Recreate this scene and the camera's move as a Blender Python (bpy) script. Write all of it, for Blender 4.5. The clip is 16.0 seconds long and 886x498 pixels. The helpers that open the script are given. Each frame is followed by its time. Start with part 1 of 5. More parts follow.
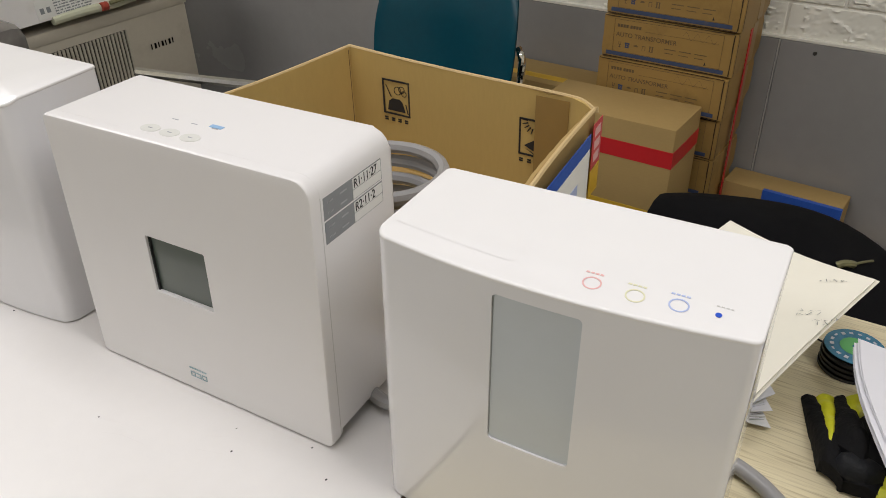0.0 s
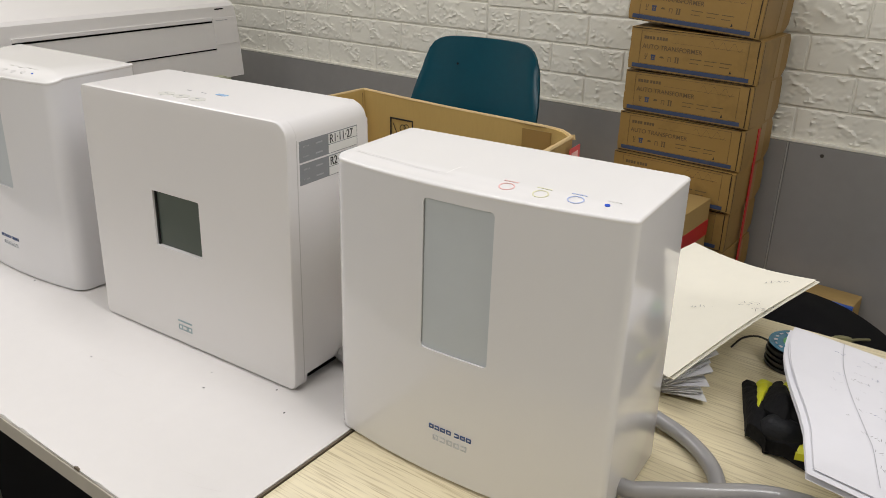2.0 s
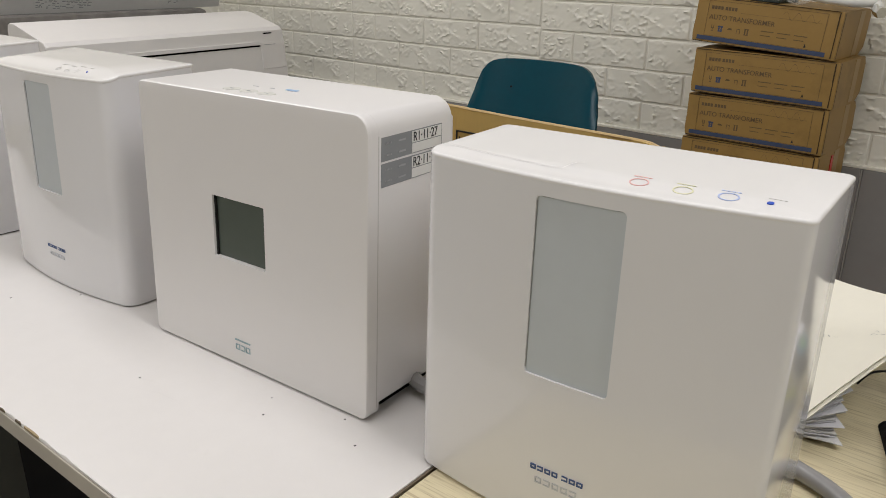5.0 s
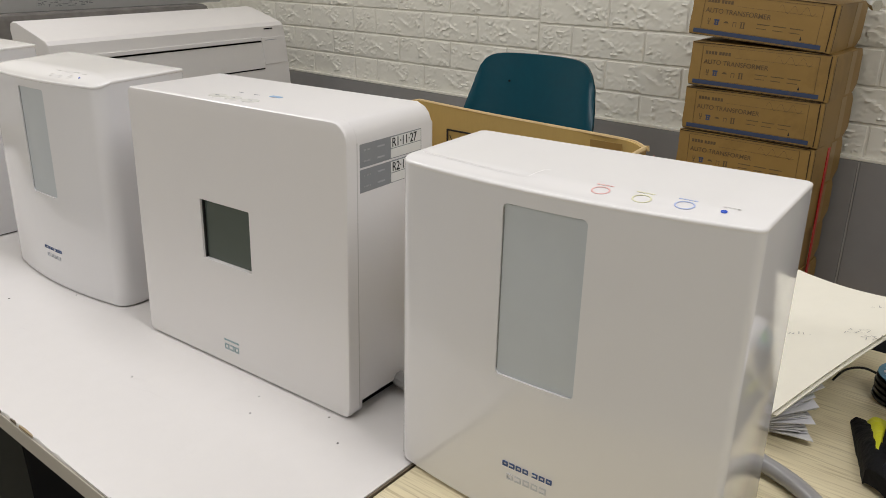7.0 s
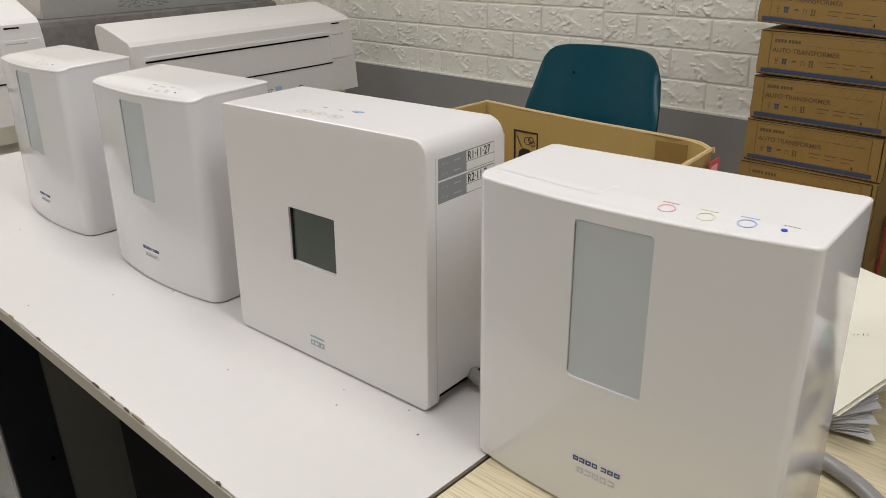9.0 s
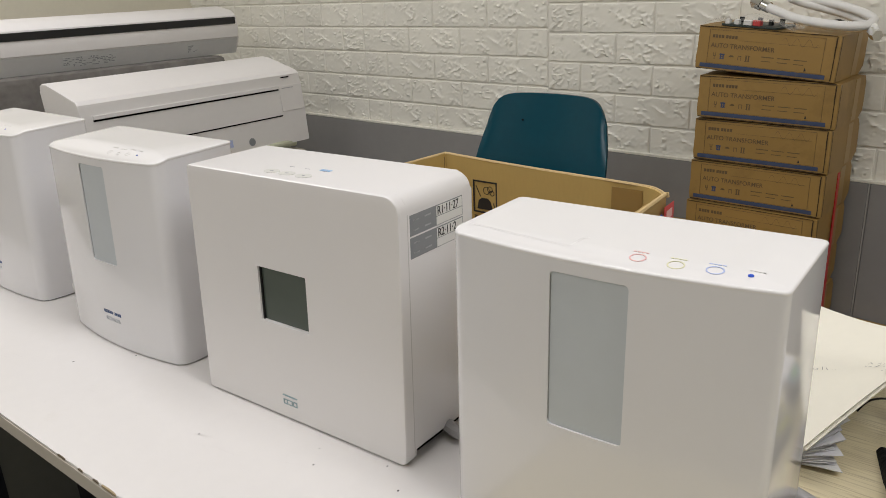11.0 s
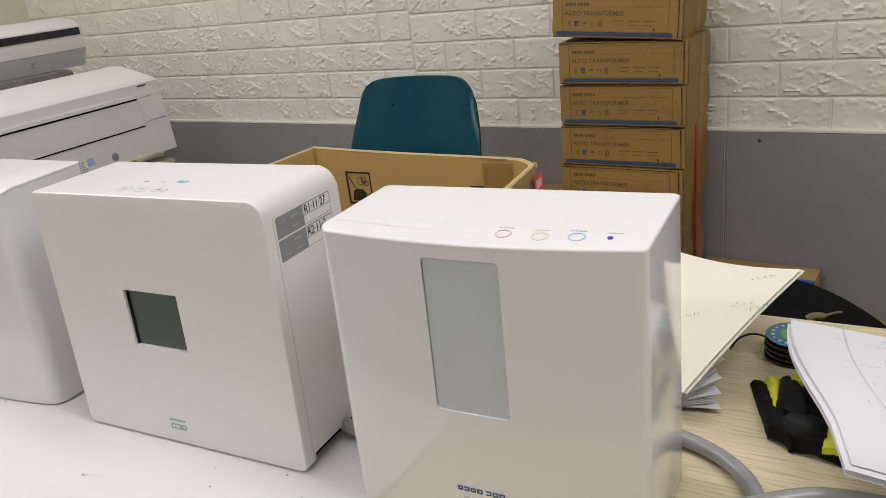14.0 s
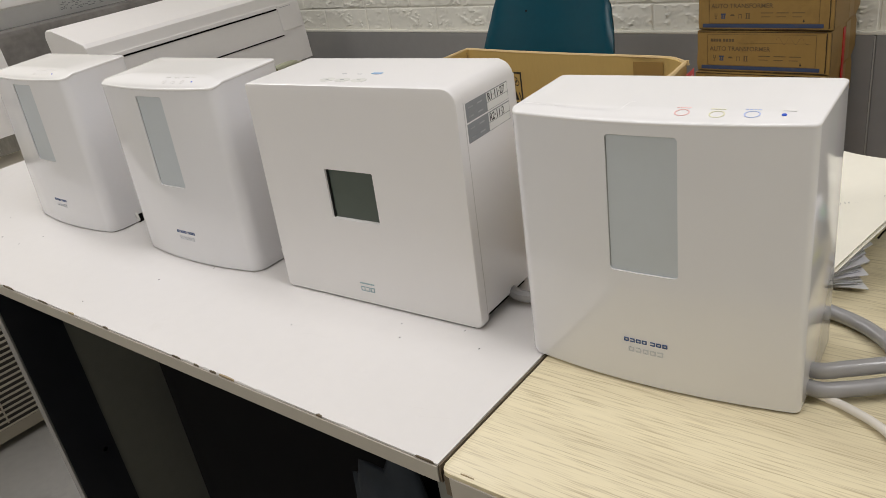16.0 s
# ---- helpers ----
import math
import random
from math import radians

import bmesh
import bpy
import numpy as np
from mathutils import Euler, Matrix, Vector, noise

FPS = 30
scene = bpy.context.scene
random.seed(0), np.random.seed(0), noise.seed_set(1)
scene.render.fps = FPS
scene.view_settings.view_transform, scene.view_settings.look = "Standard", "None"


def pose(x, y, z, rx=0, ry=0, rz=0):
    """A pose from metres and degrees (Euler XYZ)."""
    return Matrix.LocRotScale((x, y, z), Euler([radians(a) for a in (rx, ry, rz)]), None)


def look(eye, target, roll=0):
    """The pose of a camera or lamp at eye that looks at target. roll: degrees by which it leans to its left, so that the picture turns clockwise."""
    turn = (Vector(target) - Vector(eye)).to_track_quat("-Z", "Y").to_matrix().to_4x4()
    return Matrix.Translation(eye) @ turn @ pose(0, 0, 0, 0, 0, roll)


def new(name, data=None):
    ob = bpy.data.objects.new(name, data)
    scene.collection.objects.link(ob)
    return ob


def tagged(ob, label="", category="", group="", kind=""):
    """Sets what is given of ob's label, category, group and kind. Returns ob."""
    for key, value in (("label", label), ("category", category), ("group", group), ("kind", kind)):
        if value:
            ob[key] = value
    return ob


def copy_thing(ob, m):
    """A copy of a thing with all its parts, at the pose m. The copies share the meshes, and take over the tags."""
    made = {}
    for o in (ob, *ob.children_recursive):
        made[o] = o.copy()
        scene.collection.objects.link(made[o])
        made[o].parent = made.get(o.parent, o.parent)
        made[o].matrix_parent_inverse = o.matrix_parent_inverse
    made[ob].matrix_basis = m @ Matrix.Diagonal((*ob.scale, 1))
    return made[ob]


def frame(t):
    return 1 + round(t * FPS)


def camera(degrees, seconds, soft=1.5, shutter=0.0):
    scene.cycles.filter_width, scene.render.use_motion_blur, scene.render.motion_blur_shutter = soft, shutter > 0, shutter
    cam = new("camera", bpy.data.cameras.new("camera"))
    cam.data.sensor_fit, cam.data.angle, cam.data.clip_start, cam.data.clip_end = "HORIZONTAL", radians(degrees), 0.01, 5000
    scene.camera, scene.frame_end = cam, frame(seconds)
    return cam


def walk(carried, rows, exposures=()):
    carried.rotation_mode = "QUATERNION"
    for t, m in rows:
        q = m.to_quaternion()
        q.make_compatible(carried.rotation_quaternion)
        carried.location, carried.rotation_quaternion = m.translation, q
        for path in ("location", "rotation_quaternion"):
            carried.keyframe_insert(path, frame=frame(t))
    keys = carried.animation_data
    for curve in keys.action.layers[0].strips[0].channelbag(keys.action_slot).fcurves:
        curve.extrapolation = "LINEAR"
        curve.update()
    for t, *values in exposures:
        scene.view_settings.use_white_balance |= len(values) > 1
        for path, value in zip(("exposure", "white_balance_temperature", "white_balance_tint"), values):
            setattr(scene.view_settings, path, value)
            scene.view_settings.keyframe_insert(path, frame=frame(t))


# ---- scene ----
cam = camera(59.8, 16.0, soft=0.9)
PATH = [
    (0, (0.025, 0.026, 1.2), (-0.959, 1.392, 0.12), -1.5),
    (0.5, (0.031, -0.009, 1.188), (-0.986, 1.421, 0.228), 0.3),
    (1, (0.056, 0.001, 1.167), (-0.976, 1.475, 0.294), 1.3),
    (1.5, (0.12, -0.007, 1.14), (-0.976, 1.453, 0.323), 0.8),
    (2, (0.153, -0.035, 1.11), (-1.009, 1.392, 0.328), 0.6),
    (2.5, (0.16, -0.038, 1.098), (-1.041, 1.364, 0.331), 0.4),
    (3, (0.157, -0.039, 1.105), (-1.077, 1.345, 0.355), -0.2),
    (3.5, (0.143, -0.041, 1.094), (-1.113, 1.336, 0.369), -0.5),
    (4, (0.124, -0.037, 1.083), (-1.136, 1.344, 0.369), -0.0),
    (4.5, (0.097, -0.033, 1.063), (-1.158, 1.354, 0.355), 0.4),
    (5, (0.078, -0.016, 1.066), (-1.17, 1.381, 0.364), 0.6),
    (5.2, (0.071, -0.012, 1.071), (-1.168, 1.391, 0.366), 0.5),
    (7.3, (0.103, -0.008, 1.084), (-1.165, 1.354, 0.352), -0.2),
    (7.5, (0.102, -0.006, 1.088), (-1.178, 1.342, 0.35), -0.4),
    (8, (0.1, -0.008, 1.092), (-1.211, 1.3, 0.338), -1.1),
    (8.5, (0.113, -0.023, 1.101), (-1.232, 1.244, 0.334), -1.8),
    (8.7, (0.116, -0.03, 1.107), (-1.242, 1.222, 0.34), -2.0),
    (10.8, (0.109, -0.056, 1.12), (-1.205, 1.3, 0.46), -2.5),
    (11, (0.108, -0.055, 1.122), (-1.187, 1.321, 0.466), -2.7),
    (11.5, (0.1, -0.045, 1.113), (-1.151, 1.376, 0.469), -2.5),
    (12, (0.105, -0.039, 1.109), (-1.107, 1.429, 0.496), -1.8),
    (12.5, (0.111, -0.038, 1.118), (-1.071, 1.492, 0.607), -3.0),
    (13, (0.103, -0.03, 1.129), (-1.066, 1.519, 0.646), -5.3),
    (13.5, (0.116, -0.033, 1.139), (-1.017, 1.516, 0.576), -6.8),
    (14, (0.117, -0.039, 1.122), (-0.956, 1.491, 0.41), -7.2),
    (14.5, (0.108, -0.079, 1.117), (-1.034, 1.314, 0.248), -11.7),
    (15, (0.111, -0.106, 1.117), (-1.088, 1.213, 0.209), -11.9),
    (15.5, (0.117, -0.127, 1.118), (-1.118, 1.163, 0.218), -10.7),
    (16, (0.123, -0.143, 1.132), (-1.141, 1.138, 0.26), -9.7),
]
walk(cam, [(t, look(eye, target, roll)) for t, eye, target, roll in PATH], [(0.0, -0.03), (1.0, 0.08), (2.0, 0.02), (3.5, -0.05), (5.0, -0.08), (8.5, -0.08), (11.0, -0.04), (13.5, 0.03), (14.5, 0.0), (15.5, -0.08), (16.0, -0.04)])

# ---- world and lights ----
world = bpy.data.worlds.new("room_dark")
scene.world = world
world.use_nodes = True
world.node_tree.nodes["Background"].inputs[0].default_value = (0.9, 0.95, 1.0, 1)
world.node_tree.nodes["Background"].inputs[1].default_value = 0.02


def area_lamp(name, eye, sx, sy, watts, colour):
    data = bpy.data.lights.new(name, "AREA")
    data.shape, data.size, data.size_y, data.energy, data.color = "RECTANGLE", sx, sy, watts, colour
    ob = new(name, data)
    ob.matrix_world = pose(*eye)
    return ob


TUBE = (1.0, 0.98, 0.99)
area_lamp("ceiling_lamp", (-2.3, 0.5, 2.52), 1.2, 0.3, 17.5, TUBE)
area_lamp("ceiling_lamp", (-0.5, 0.3, 2.52), 1.2, 0.3, 10.8, TUBE)
area_lamp("ceiling_lamp", (-0.9, -1.5, 2.52), 1.2, 0.3, 20.0, TUBE)
area_lamp("ceiling_lamp", (1.0, 0.45, 2.52), 1.2, 0.3, 16.5, TUBE)

# ---- materials ----


def mat(name, colour, rough=0.5, metal=0.0, vary=0.06, scale=6.0, fine=60.0, bump=0.0, bump_scale=200.0, coat=0.0, stretch=(1, 1, 1), per_object=0.0, spec=0.5, dirt=None, dirt_scale=3.0, dirt_cut=0.62, dirt_amount=0.6, uneven=0.06):
    """A principled surface: base colour varied at two scales, optional stains, fine relief."""
    m = bpy.data.materials.new(name)
    m.use_nodes = True
    nt = m.node_tree
    n, l = nt.nodes, nt.links
    b = n["Principled BSDF"]
    b.inputs["Metallic"].default_value = metal
    b.inputs["Coat Weight"].default_value = coat
    b.inputs["Coat Roughness"].default_value = 0.06
    b.inputs["Specular IOR Level"].default_value = spec
    tc, mp = n.new("ShaderNodeTexCoord"), n.new("ShaderNodeMapping")
    mp.inputs["Scale"].default_value = stretch
    l.new(tc.outputs["Object"], mp.inputs["Vector"])
    vec = mp.outputs["Vector"]
    if per_object:
        info, add = n.new("ShaderNodeObjectInfo"), n.new("ShaderNodeVectorMath")
        add.operation = "MULTIPLY_ADD"
        add.inputs[1].default_value = (37.0, 51.0, 13.0)
        l.new(info.outputs["Random"], add.inputs[0])
        l.new(vec, add.inputs[2])
        vec = add.outputs[0]
    noises = []
    for s in (scale, fine):
        t = n.new("ShaderNodeTexNoise")
        t.inputs["Scale"].default_value, t.inputs["Detail"].default_value = s, 5.0
        l.new(vec, t.inputs["Vector"])
        noises.append(t)
    mix = n.new("ShaderNodeMix")
    mix.data_type = "FLOAT"
    mix.inputs[0].default_value = 0.4
    l.new(noises[0].outputs["Fac"], mix.inputs[2])
    l.new(noises[1].outputs["Fac"], mix.inputs[3])
    ramp = n.new("ShaderNodeValToRGB")
    ramp.color_ramp.elements[0].position, ramp.color_ramp.elements[1].position = 0.25, 0.75
    ramp.color_ramp.elements[0].color = tuple(c * (1 - vary) for c in colour) + (1,)
    ramp.color_ramp.elements[1].color = tuple(min(1, c * (1 + vary)) for c in colour) + (1,)
    l.new(mix.outputs[0], ramp.inputs[0])
    out = ramp.outputs[0]
    if dirt:
        d = n.new("ShaderNodeTexNoise")
        d.inputs["Scale"].default_value, d.inputs["Detail"].default_value, d.inputs["Roughness"].default_value = dirt_scale, 8.0, 0.65
        l.new(vec, d.inputs["Vector"])
        r = n.new("ShaderNodeMapRange")
        r.inputs[1].default_value, r.inputs[2].default_value, r.inputs[4].default_value = dirt_cut, dirt_cut + 0.14, dirt_amount
        l.new(d.outputs["Fac"], r.inputs[0])
        mx = n.new("ShaderNodeMix")
        mx.data_type = "RGBA"
        l.new(r.outputs[0], mx.inputs[0])
        l.new(out, mx.inputs[6])
        mx.inputs[7].default_value = (*dirt, 1)
        out = mx.outputs[2]
    if per_object:
        info2, hv, mr = n.new("ShaderNodeObjectInfo"), n.new("ShaderNodeHueSaturation"), n.new("ShaderNodeMapRange")
        mr.inputs[3].default_value, mr.inputs[4].default_value = 1 - per_object, 1 + per_object
        l.new(info2.outputs["Random"], mr.inputs[0])
        l.new(mr.outputs[0], hv.inputs["Value"])
        l.new(out, hv.inputs["Color"])
        out = hv.outputs[0]
    l.new(out, b.inputs["Base Color"])
    rr = n.new("ShaderNodeMapRange")
    rr.inputs[3].default_value, rr.inputs[4].default_value = max(0.02, rough - uneven), rough + uneven
    l.new(noises[0].outputs["Fac"], rr.inputs[0])
    l.new(rr.outputs[0], b.inputs["Roughness"])
    if bump:
        bt, bn = n.new("ShaderNodeTexNoise"), n.new("ShaderNodeBump")
        bt.inputs["Scale"].default_value, bt.inputs["Detail"].default_value = bump_scale, 4.0
        l.new(vec, bt.inputs["Vector"])
        bn.inputs["Strength"].default_value, bn.inputs["Distance"].default_value = bump, 0.002
        l.new(bt.outputs["Fac"], bn.inputs["Height"])
        l.new(bn.outputs[0], b.inputs["Normal"])
    return m


def brick_material():
    """White foam skin, finely pebbled, yellowed and dusty in patches."""
    return mat("white_foam_brick", (0.84, 0.825, 0.745), 0.42, vary=0.04, scale=5, fine=40, per_object=0.03, bump=0.12, bump_scale=180, dirt=(0.62, 0.55, 0.44), dirt_scale=9, dirt_cut=0.66, dirt_amount=0.25)


def wood_material():
    """Pale limed laminate: thin dark pores drawn out along the length."""
    m = mat("pale_wood_laminate", (0.72, 0.64, 0.435), 0.36, vary=0.10, scale=5, fine=45, stretch=(0.3, 6, 6), dirt=(0.50, 0.41, 0.26), dirt_scale=1.6, dirt_cut=0.52, dirt_amount=0.4)
    n, l = m.node_tree.nodes, m.node_tree.links
    b = n["Principled BSDF"]
    base = b.inputs["Base Color"].links[0].from_socket
    tc, mp, t, r, mx = n.new("ShaderNodeTexCoord"), n.new("ShaderNodeMapping"), n.new("ShaderNodeTexNoise"), n.new("ShaderNodeMapRange"), n.new("ShaderNodeMix")
    mp.inputs["Scale"].default_value = (20, 600, 20)
    mp.inputs["Rotation"].default_value = (0, 0, radians(-1))
    t.inputs["Scale"].default_value, t.inputs["Detail"].default_value = 1.0, 4
    l.new(tc.outputs["Object"], mp.inputs[0])
    l.new(mp.outputs[0], t.inputs["Vector"])
    r.inputs[1].default_value, r.inputs[2].default_value, r.inputs[4].default_value = 0.50, 0.68, 0.60
    l.new(t.outputs["Fac"], r.inputs[0])
    mx.data_type = "RGBA"
    mx.inputs[7].default_value = (0.37, 0.29, 0.16, 1)
    l.new(r.outputs[0], mx.inputs[0])
    l.new(base, mx.inputs[6])
    l.new(mx.outputs[2], b.inputs["Base Color"])
    return m


M_BRICK = brick_material()
M_WOOD = wood_material()
M_WALL = mat("cream_painted_wall", (0.74, 0.70, 0.58), 0.7, vary=0.05, scale=2, bump=0.15, bump_scale=300)
M_GROUT = mat("white_foam_groove", (0.82, 0.80, 0.72), 0.6, vary=0.05, bump=0.1)
M_CEIL = mat("white_ceiling", (0.8, 0.79, 0.76), 0.8, vary=0.03, scale=2)
M_FLOOR = mat("grey_concrete_floor", (0.36, 0.35, 0.33), 0.55, vary=0.14, scale=3, fine=40, bump=0.2, bump_scale=90, dirt=(0.18, 0.17, 0.15), dirt_scale=4, dirt_cut=0.56)
M_PANEL = mat("grey_laminate_panel", (0.30, 0.293, 0.287), 0.26, vary=0.08, scale=2.2, fine=25, bump=0.03, dirt=(0.33, 0.32, 0.31), dirt_scale=5, dirt_cut=0.56, dirt_amount=0.2)
M_PANEL_EDGE = mat("panel_joint_strip", (0.42, 0.41, 0.39), 0.5)
M_WHITE = mat("satin_white_plastic", (0.80, 0.787, 0.790), 0.30, vary=0.012, scale=4, fine=40, uneven=0.008)
M_GLOSS = mat("gloss_white_plastic", (0.775, 0.775, 0.800), 0.115, vary=0.012, scale=4, fine=40, coat=0.3, uneven=0.02)
# Lid white is lighter than the body: light from above put into the colour.
M_LID = mat("lit_white_lid_plastic", (0.83, 0.822, 0.825), 0.20, vary=0.012, scale=4, fine=40, coat=0.15)
M_SEAM = mat("grey_seam", (0.60, 0.59, 0.58), 0.6)
# Near black for shade: contact shadow under the ionizers, slots and notches.
M_DARKGAP = mat("shadow_gap", (0.006, 0.006, 0.006), 0.8, spec=0.05)
M_FAINT = mat("faint_seam", (0.765, 0.757, 0.76), 0.35)
M_FROST = mat("frosted_display", (0.56, 0.605, 0.645), 0.22, vary=0.03, scale=12, coat=0.2)
M_LCD = mat("grey_green_lcd", (0.085, 0.105, 0.09), 0.16, vary=0.06, scale=10, coat=0.4)
M_FRAME = mat("display_edge", (0.30, 0.315, 0.32), 0.35)
M_BLACKP = mat("black_plastic", (0.012, 0.012, 0.013), 0.4, vary=0.2)
M_GREYP = mat("mid_grey_print", (0.27, 0.285, 0.30), 0.5, vary=0.05, fine=120)
M_LABELW = mat("white_label", (0.82, 0.82, 0.80), 0.5, vary=0.03)
M_LABELG = mat("pale_grey_label", (0.62, 0.63, 0.63), 0.45, vary=0.04)
M_INK = mat("black_ink", (0.02, 0.02, 0.025), 0.5, vary=0.2)
M_INKG = mat("faded_ink", (0.42, 0.42, 0.46), 0.5, vary=0.15)
M_INKD = mat("pencil_grey", (0.16, 0.16, 0.17), 0.5, vary=0.15)
M_RED = mat("red_print", (0.62, 0.07, 0.07), 0.4, vary=0.08)
M_PINK = mat("pink_print", (0.80, 0.48, 0.47), 0.4, vary=0.06)
M_YEL = mat("olive_yellow_print", (0.74, 0.73, 0.50), 0.4, vary=0.06)
M_BLUE = mat("pale_blue_print", (0.45, 0.53, 0.80), 0.4, vary=0.06)
M_LED = mat("blue_led", (0.03, 0.10, 0.60), 0.2)
M_NAVY = mat("navy_print", (0.04, 0.085, 0.23), 0.35)
M_SILVER = mat("silver_print", (0.55, 0.57, 0.62), 0.3, metal=0.3)
M_TEALP = mat("teal_print", (0.30, 0.42, 0.46), 0.4)
M_BUTTON = mat("grey_membrane_button", (0.71, 0.71, 0.68), 0.35, vary=0.04)
M_DESK = mat("white_desk_laminate", (0.73, 0.71, 0.695), 0.36, vary=0.025, scale=3, fine=60, bump=0.03, bump_scale=250, dirt=(0.55, 0.51, 0.46), dirt_scale=5.5, dirt_cut=0.63, dirt_amount=0.35)
M_EDGE = mat("worn_edge_band", (0.47, 0.435, 0.375), 0.5, vary=0.06, dirt=(0.33, 0.28, 0.21), dirt_scale=24, dirt_cut=0.62, dirt_amount=0.4)
M_CHIP = mat("chipboard_core", (0.14, 0.11, 0.075), 0.9, vary=0.3, fine=300)
# Colour of the shade on the desk leg's inner face.
M_NAVYB = mat("leg_shade_black", (0.010, 0.011, 0.016), 0.4, vary=0.2)
M_OLIVE = mat("dark_olive_board", (0.15, 0.152, 0.135), 0.5, vary=0.1, scale=3)
# Near black with hardly any gloss; also stands for shade under the desk.
M_DARK = mat("black_and_shade", (0.003, 0.003, 0.0035), 0.7, spec=0.05, vary=0.2)
M_CARD = mat("brown_cardboard", (0.40, 0.27, 0.10), 0.75, vary=0.07, scale=5, fine=90, bump=0.15, bump_scale=120, stretch=(1, 1, 3), dirt=(0.30, 0.19, 0.08), dirt_scale=5, dirt_cut=0.6, dirt_amount=0.35)
M_CARDIN = mat("tan_cardboard_inside", (0.53, 0.375, 0.13), 0.75, vary=0.06, scale=4, fine=90, bump=0.12, bump_scale=120, stretch=(3, 1, 0.6), dirt=(0.36, 0.24, 0.10), dirt_scale=4, dirt_cut=0.6, dirt_amount=0.3)
M_CARDEDGE = mat("corrugated_edge", (0.58, 0.43, 0.22), 0.85, vary=0.15, fine=400)
M_BOX = mat("printed_brown_carton", (0.335, 0.205, 0.060), 0.5, vary=0.06, scale=6, fine=90, bump=0.1, bump_scale=120, per_object=0.06, dirt=(0.19, 0.115, 0.035), dirt_scale=9, dirt_cut=0.55, dirt_amount=0.5)
M_BOXPRINT = mat("brown_print", (0.14, 0.092, 0.045), 0.6, vary=0.1)
M_BOXGAP = mat("dark_flap_gap", (0.05, 0.03, 0.012), 0.8, vary=0.2)
M_BOXBLUE = mat("blue_print_band", (0.05, 0.072, 0.145), 0.5, vary=0.12, dirt=(0.17, 0.125, 0.06), dirt_scale=20, dirt_cut=0.62, dirt_amount=0.4)
M_TAPEBLUE = mat("blue_tape", (0.035, 0.11, 0.48), 0.35, vary=0.1)
M_TAPEYEL = mat("yellow_tape", (0.68, 0.42, 0.03), 0.35, vary=0.1)
M_TAPERED = mat("red_tape", (0.60, 0.02, 0.025), 0.35, vary=0.06)
M_CAP = mat("dull_red_cap", (0.36, 0.05, 0.03), 0.5, vary=0.1)
M_TAPEBRN = mat("clear_brown_tape", (0.33, 0.21, 0.07), 0.34, vary=0.06)
M_TEAL = mat("teal_shell_plastic", (0.001, 0.056, 0.086), 0.24, vary=0.10, scale=4, spec=0.35, bump=0.06, bump_scale=500)
M_CHROME = mat("chrome_tube", (0.75, 0.75, 0.74), 0.12, metal=1.0, vary=0.05)
M_ACW = mat("white_appliance_plastic", (0.83, 0.81, 0.805), 0.33, vary=0.02, scale=3, fine=60, dirt=(0.55, 0.50, 0.42), dirt_scale=6, dirt_cut=0.64, dirt_amount=0.25)
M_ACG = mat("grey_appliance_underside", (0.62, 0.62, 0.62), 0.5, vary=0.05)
M_FINS = mat("dusty_dark_fins", (0.045, 0.040, 0.034), 0.7, vary=0.3, fine=120)
M_OUT = mat("beige_painted_steel", (0.50, 0.46, 0.38), 0.5, vary=0.06, scale=3, dirt=(0.30, 0.26, 0.20), dirt_scale=6, dirt_cut=0.58, dirt_amount=0.4)
M_WRAP = mat("grey_plastic_wrap", (0.17, 0.16, 0.15), 0.16, vary=0.4, scale=9, fine=40, bump=0.8, bump_scale=30)
M_FELT = mat("black_cloth", (0.008, 0.008, 0.009), 0.95, vary=0.3, fine=300, bump=0.4, bump_scale=400, spec=0.1)
M_BRASS = mat("dull_brass", (0.22, 0.21, 0.11), 0.4, metal=0.4, vary=0.2)
M_PAPER = mat("cream_card_cover", (0.85, 0.82, 0.71), 0.7, vary=0.03, bump=0.05)
# White paper toned lilac-grey, with the shadow on it put into the colour.
M_SHEET = mat("shaded_white_paper", (0.72, 0.72, 0.765), 0.8, vary=0.03, bump=0.05)
M_PAGES = mat("page_edges", (0.70, 0.70, 0.70), 0.85, vary=0.15, fine=300)
M_GLOVEY = mat("yellow_glove_rubber", (0.62, 0.62, 0.02), 0.5, vary=0.12, fine=200, bump=0.3, bump_scale=300)
M_GLOVEB = mat("black_glove_rubber", (0.005, 0.005, 0.006), 0.75, spec=0.2, vary=0.25, fine=200, bump=0.5, bump_scale=250)
M_GLOVEG = mat("dark_grey_palm", (0.010, 0.011, 0.014), 0.6, spec=0.3, vary=0.2, bump=0.4, bump_scale=300)
M_HOSE = mat("grey_drain_hose", (0.31, 0.305, 0.305), 0.3, vary=0.05, scale=20, coat=0.2)
M_HOSEW = mat("white_tube", (0.72, 0.68, 0.62), 0.4, vary=0.04)
M_GREEN = mat("green_label", (0.10, 0.38, 0.12), 0.3, vary=0.1)
M_TEALLBL = mat("blue_green_label", (0.035, 0.17, 0.28), 0.25, vary=0.35, scale=60, fine=120)
M_PCB = mat("dark_circuit_board", (0.025, 0.035, 0.03), 0.4, vary=0.3, fine=200)
M_PIPEFOAM = mat("pale_green_foam", (0.55, 0.56, 0.42), 0.8, vary=0.06)

M_FILM = bpy.data.materials.new("clear_film")
M_FILM.use_nodes = True
_b = M_FILM.node_tree.nodes["Principled BSDF"]
_b.inputs["Base Color"].default_value = (0.95, 0.95, 0.93, 1)
_b.inputs["Roughness"].default_value, _b.inputs["Alpha"].default_value = 0.08, 0.16

# ---- mesh helpers ----


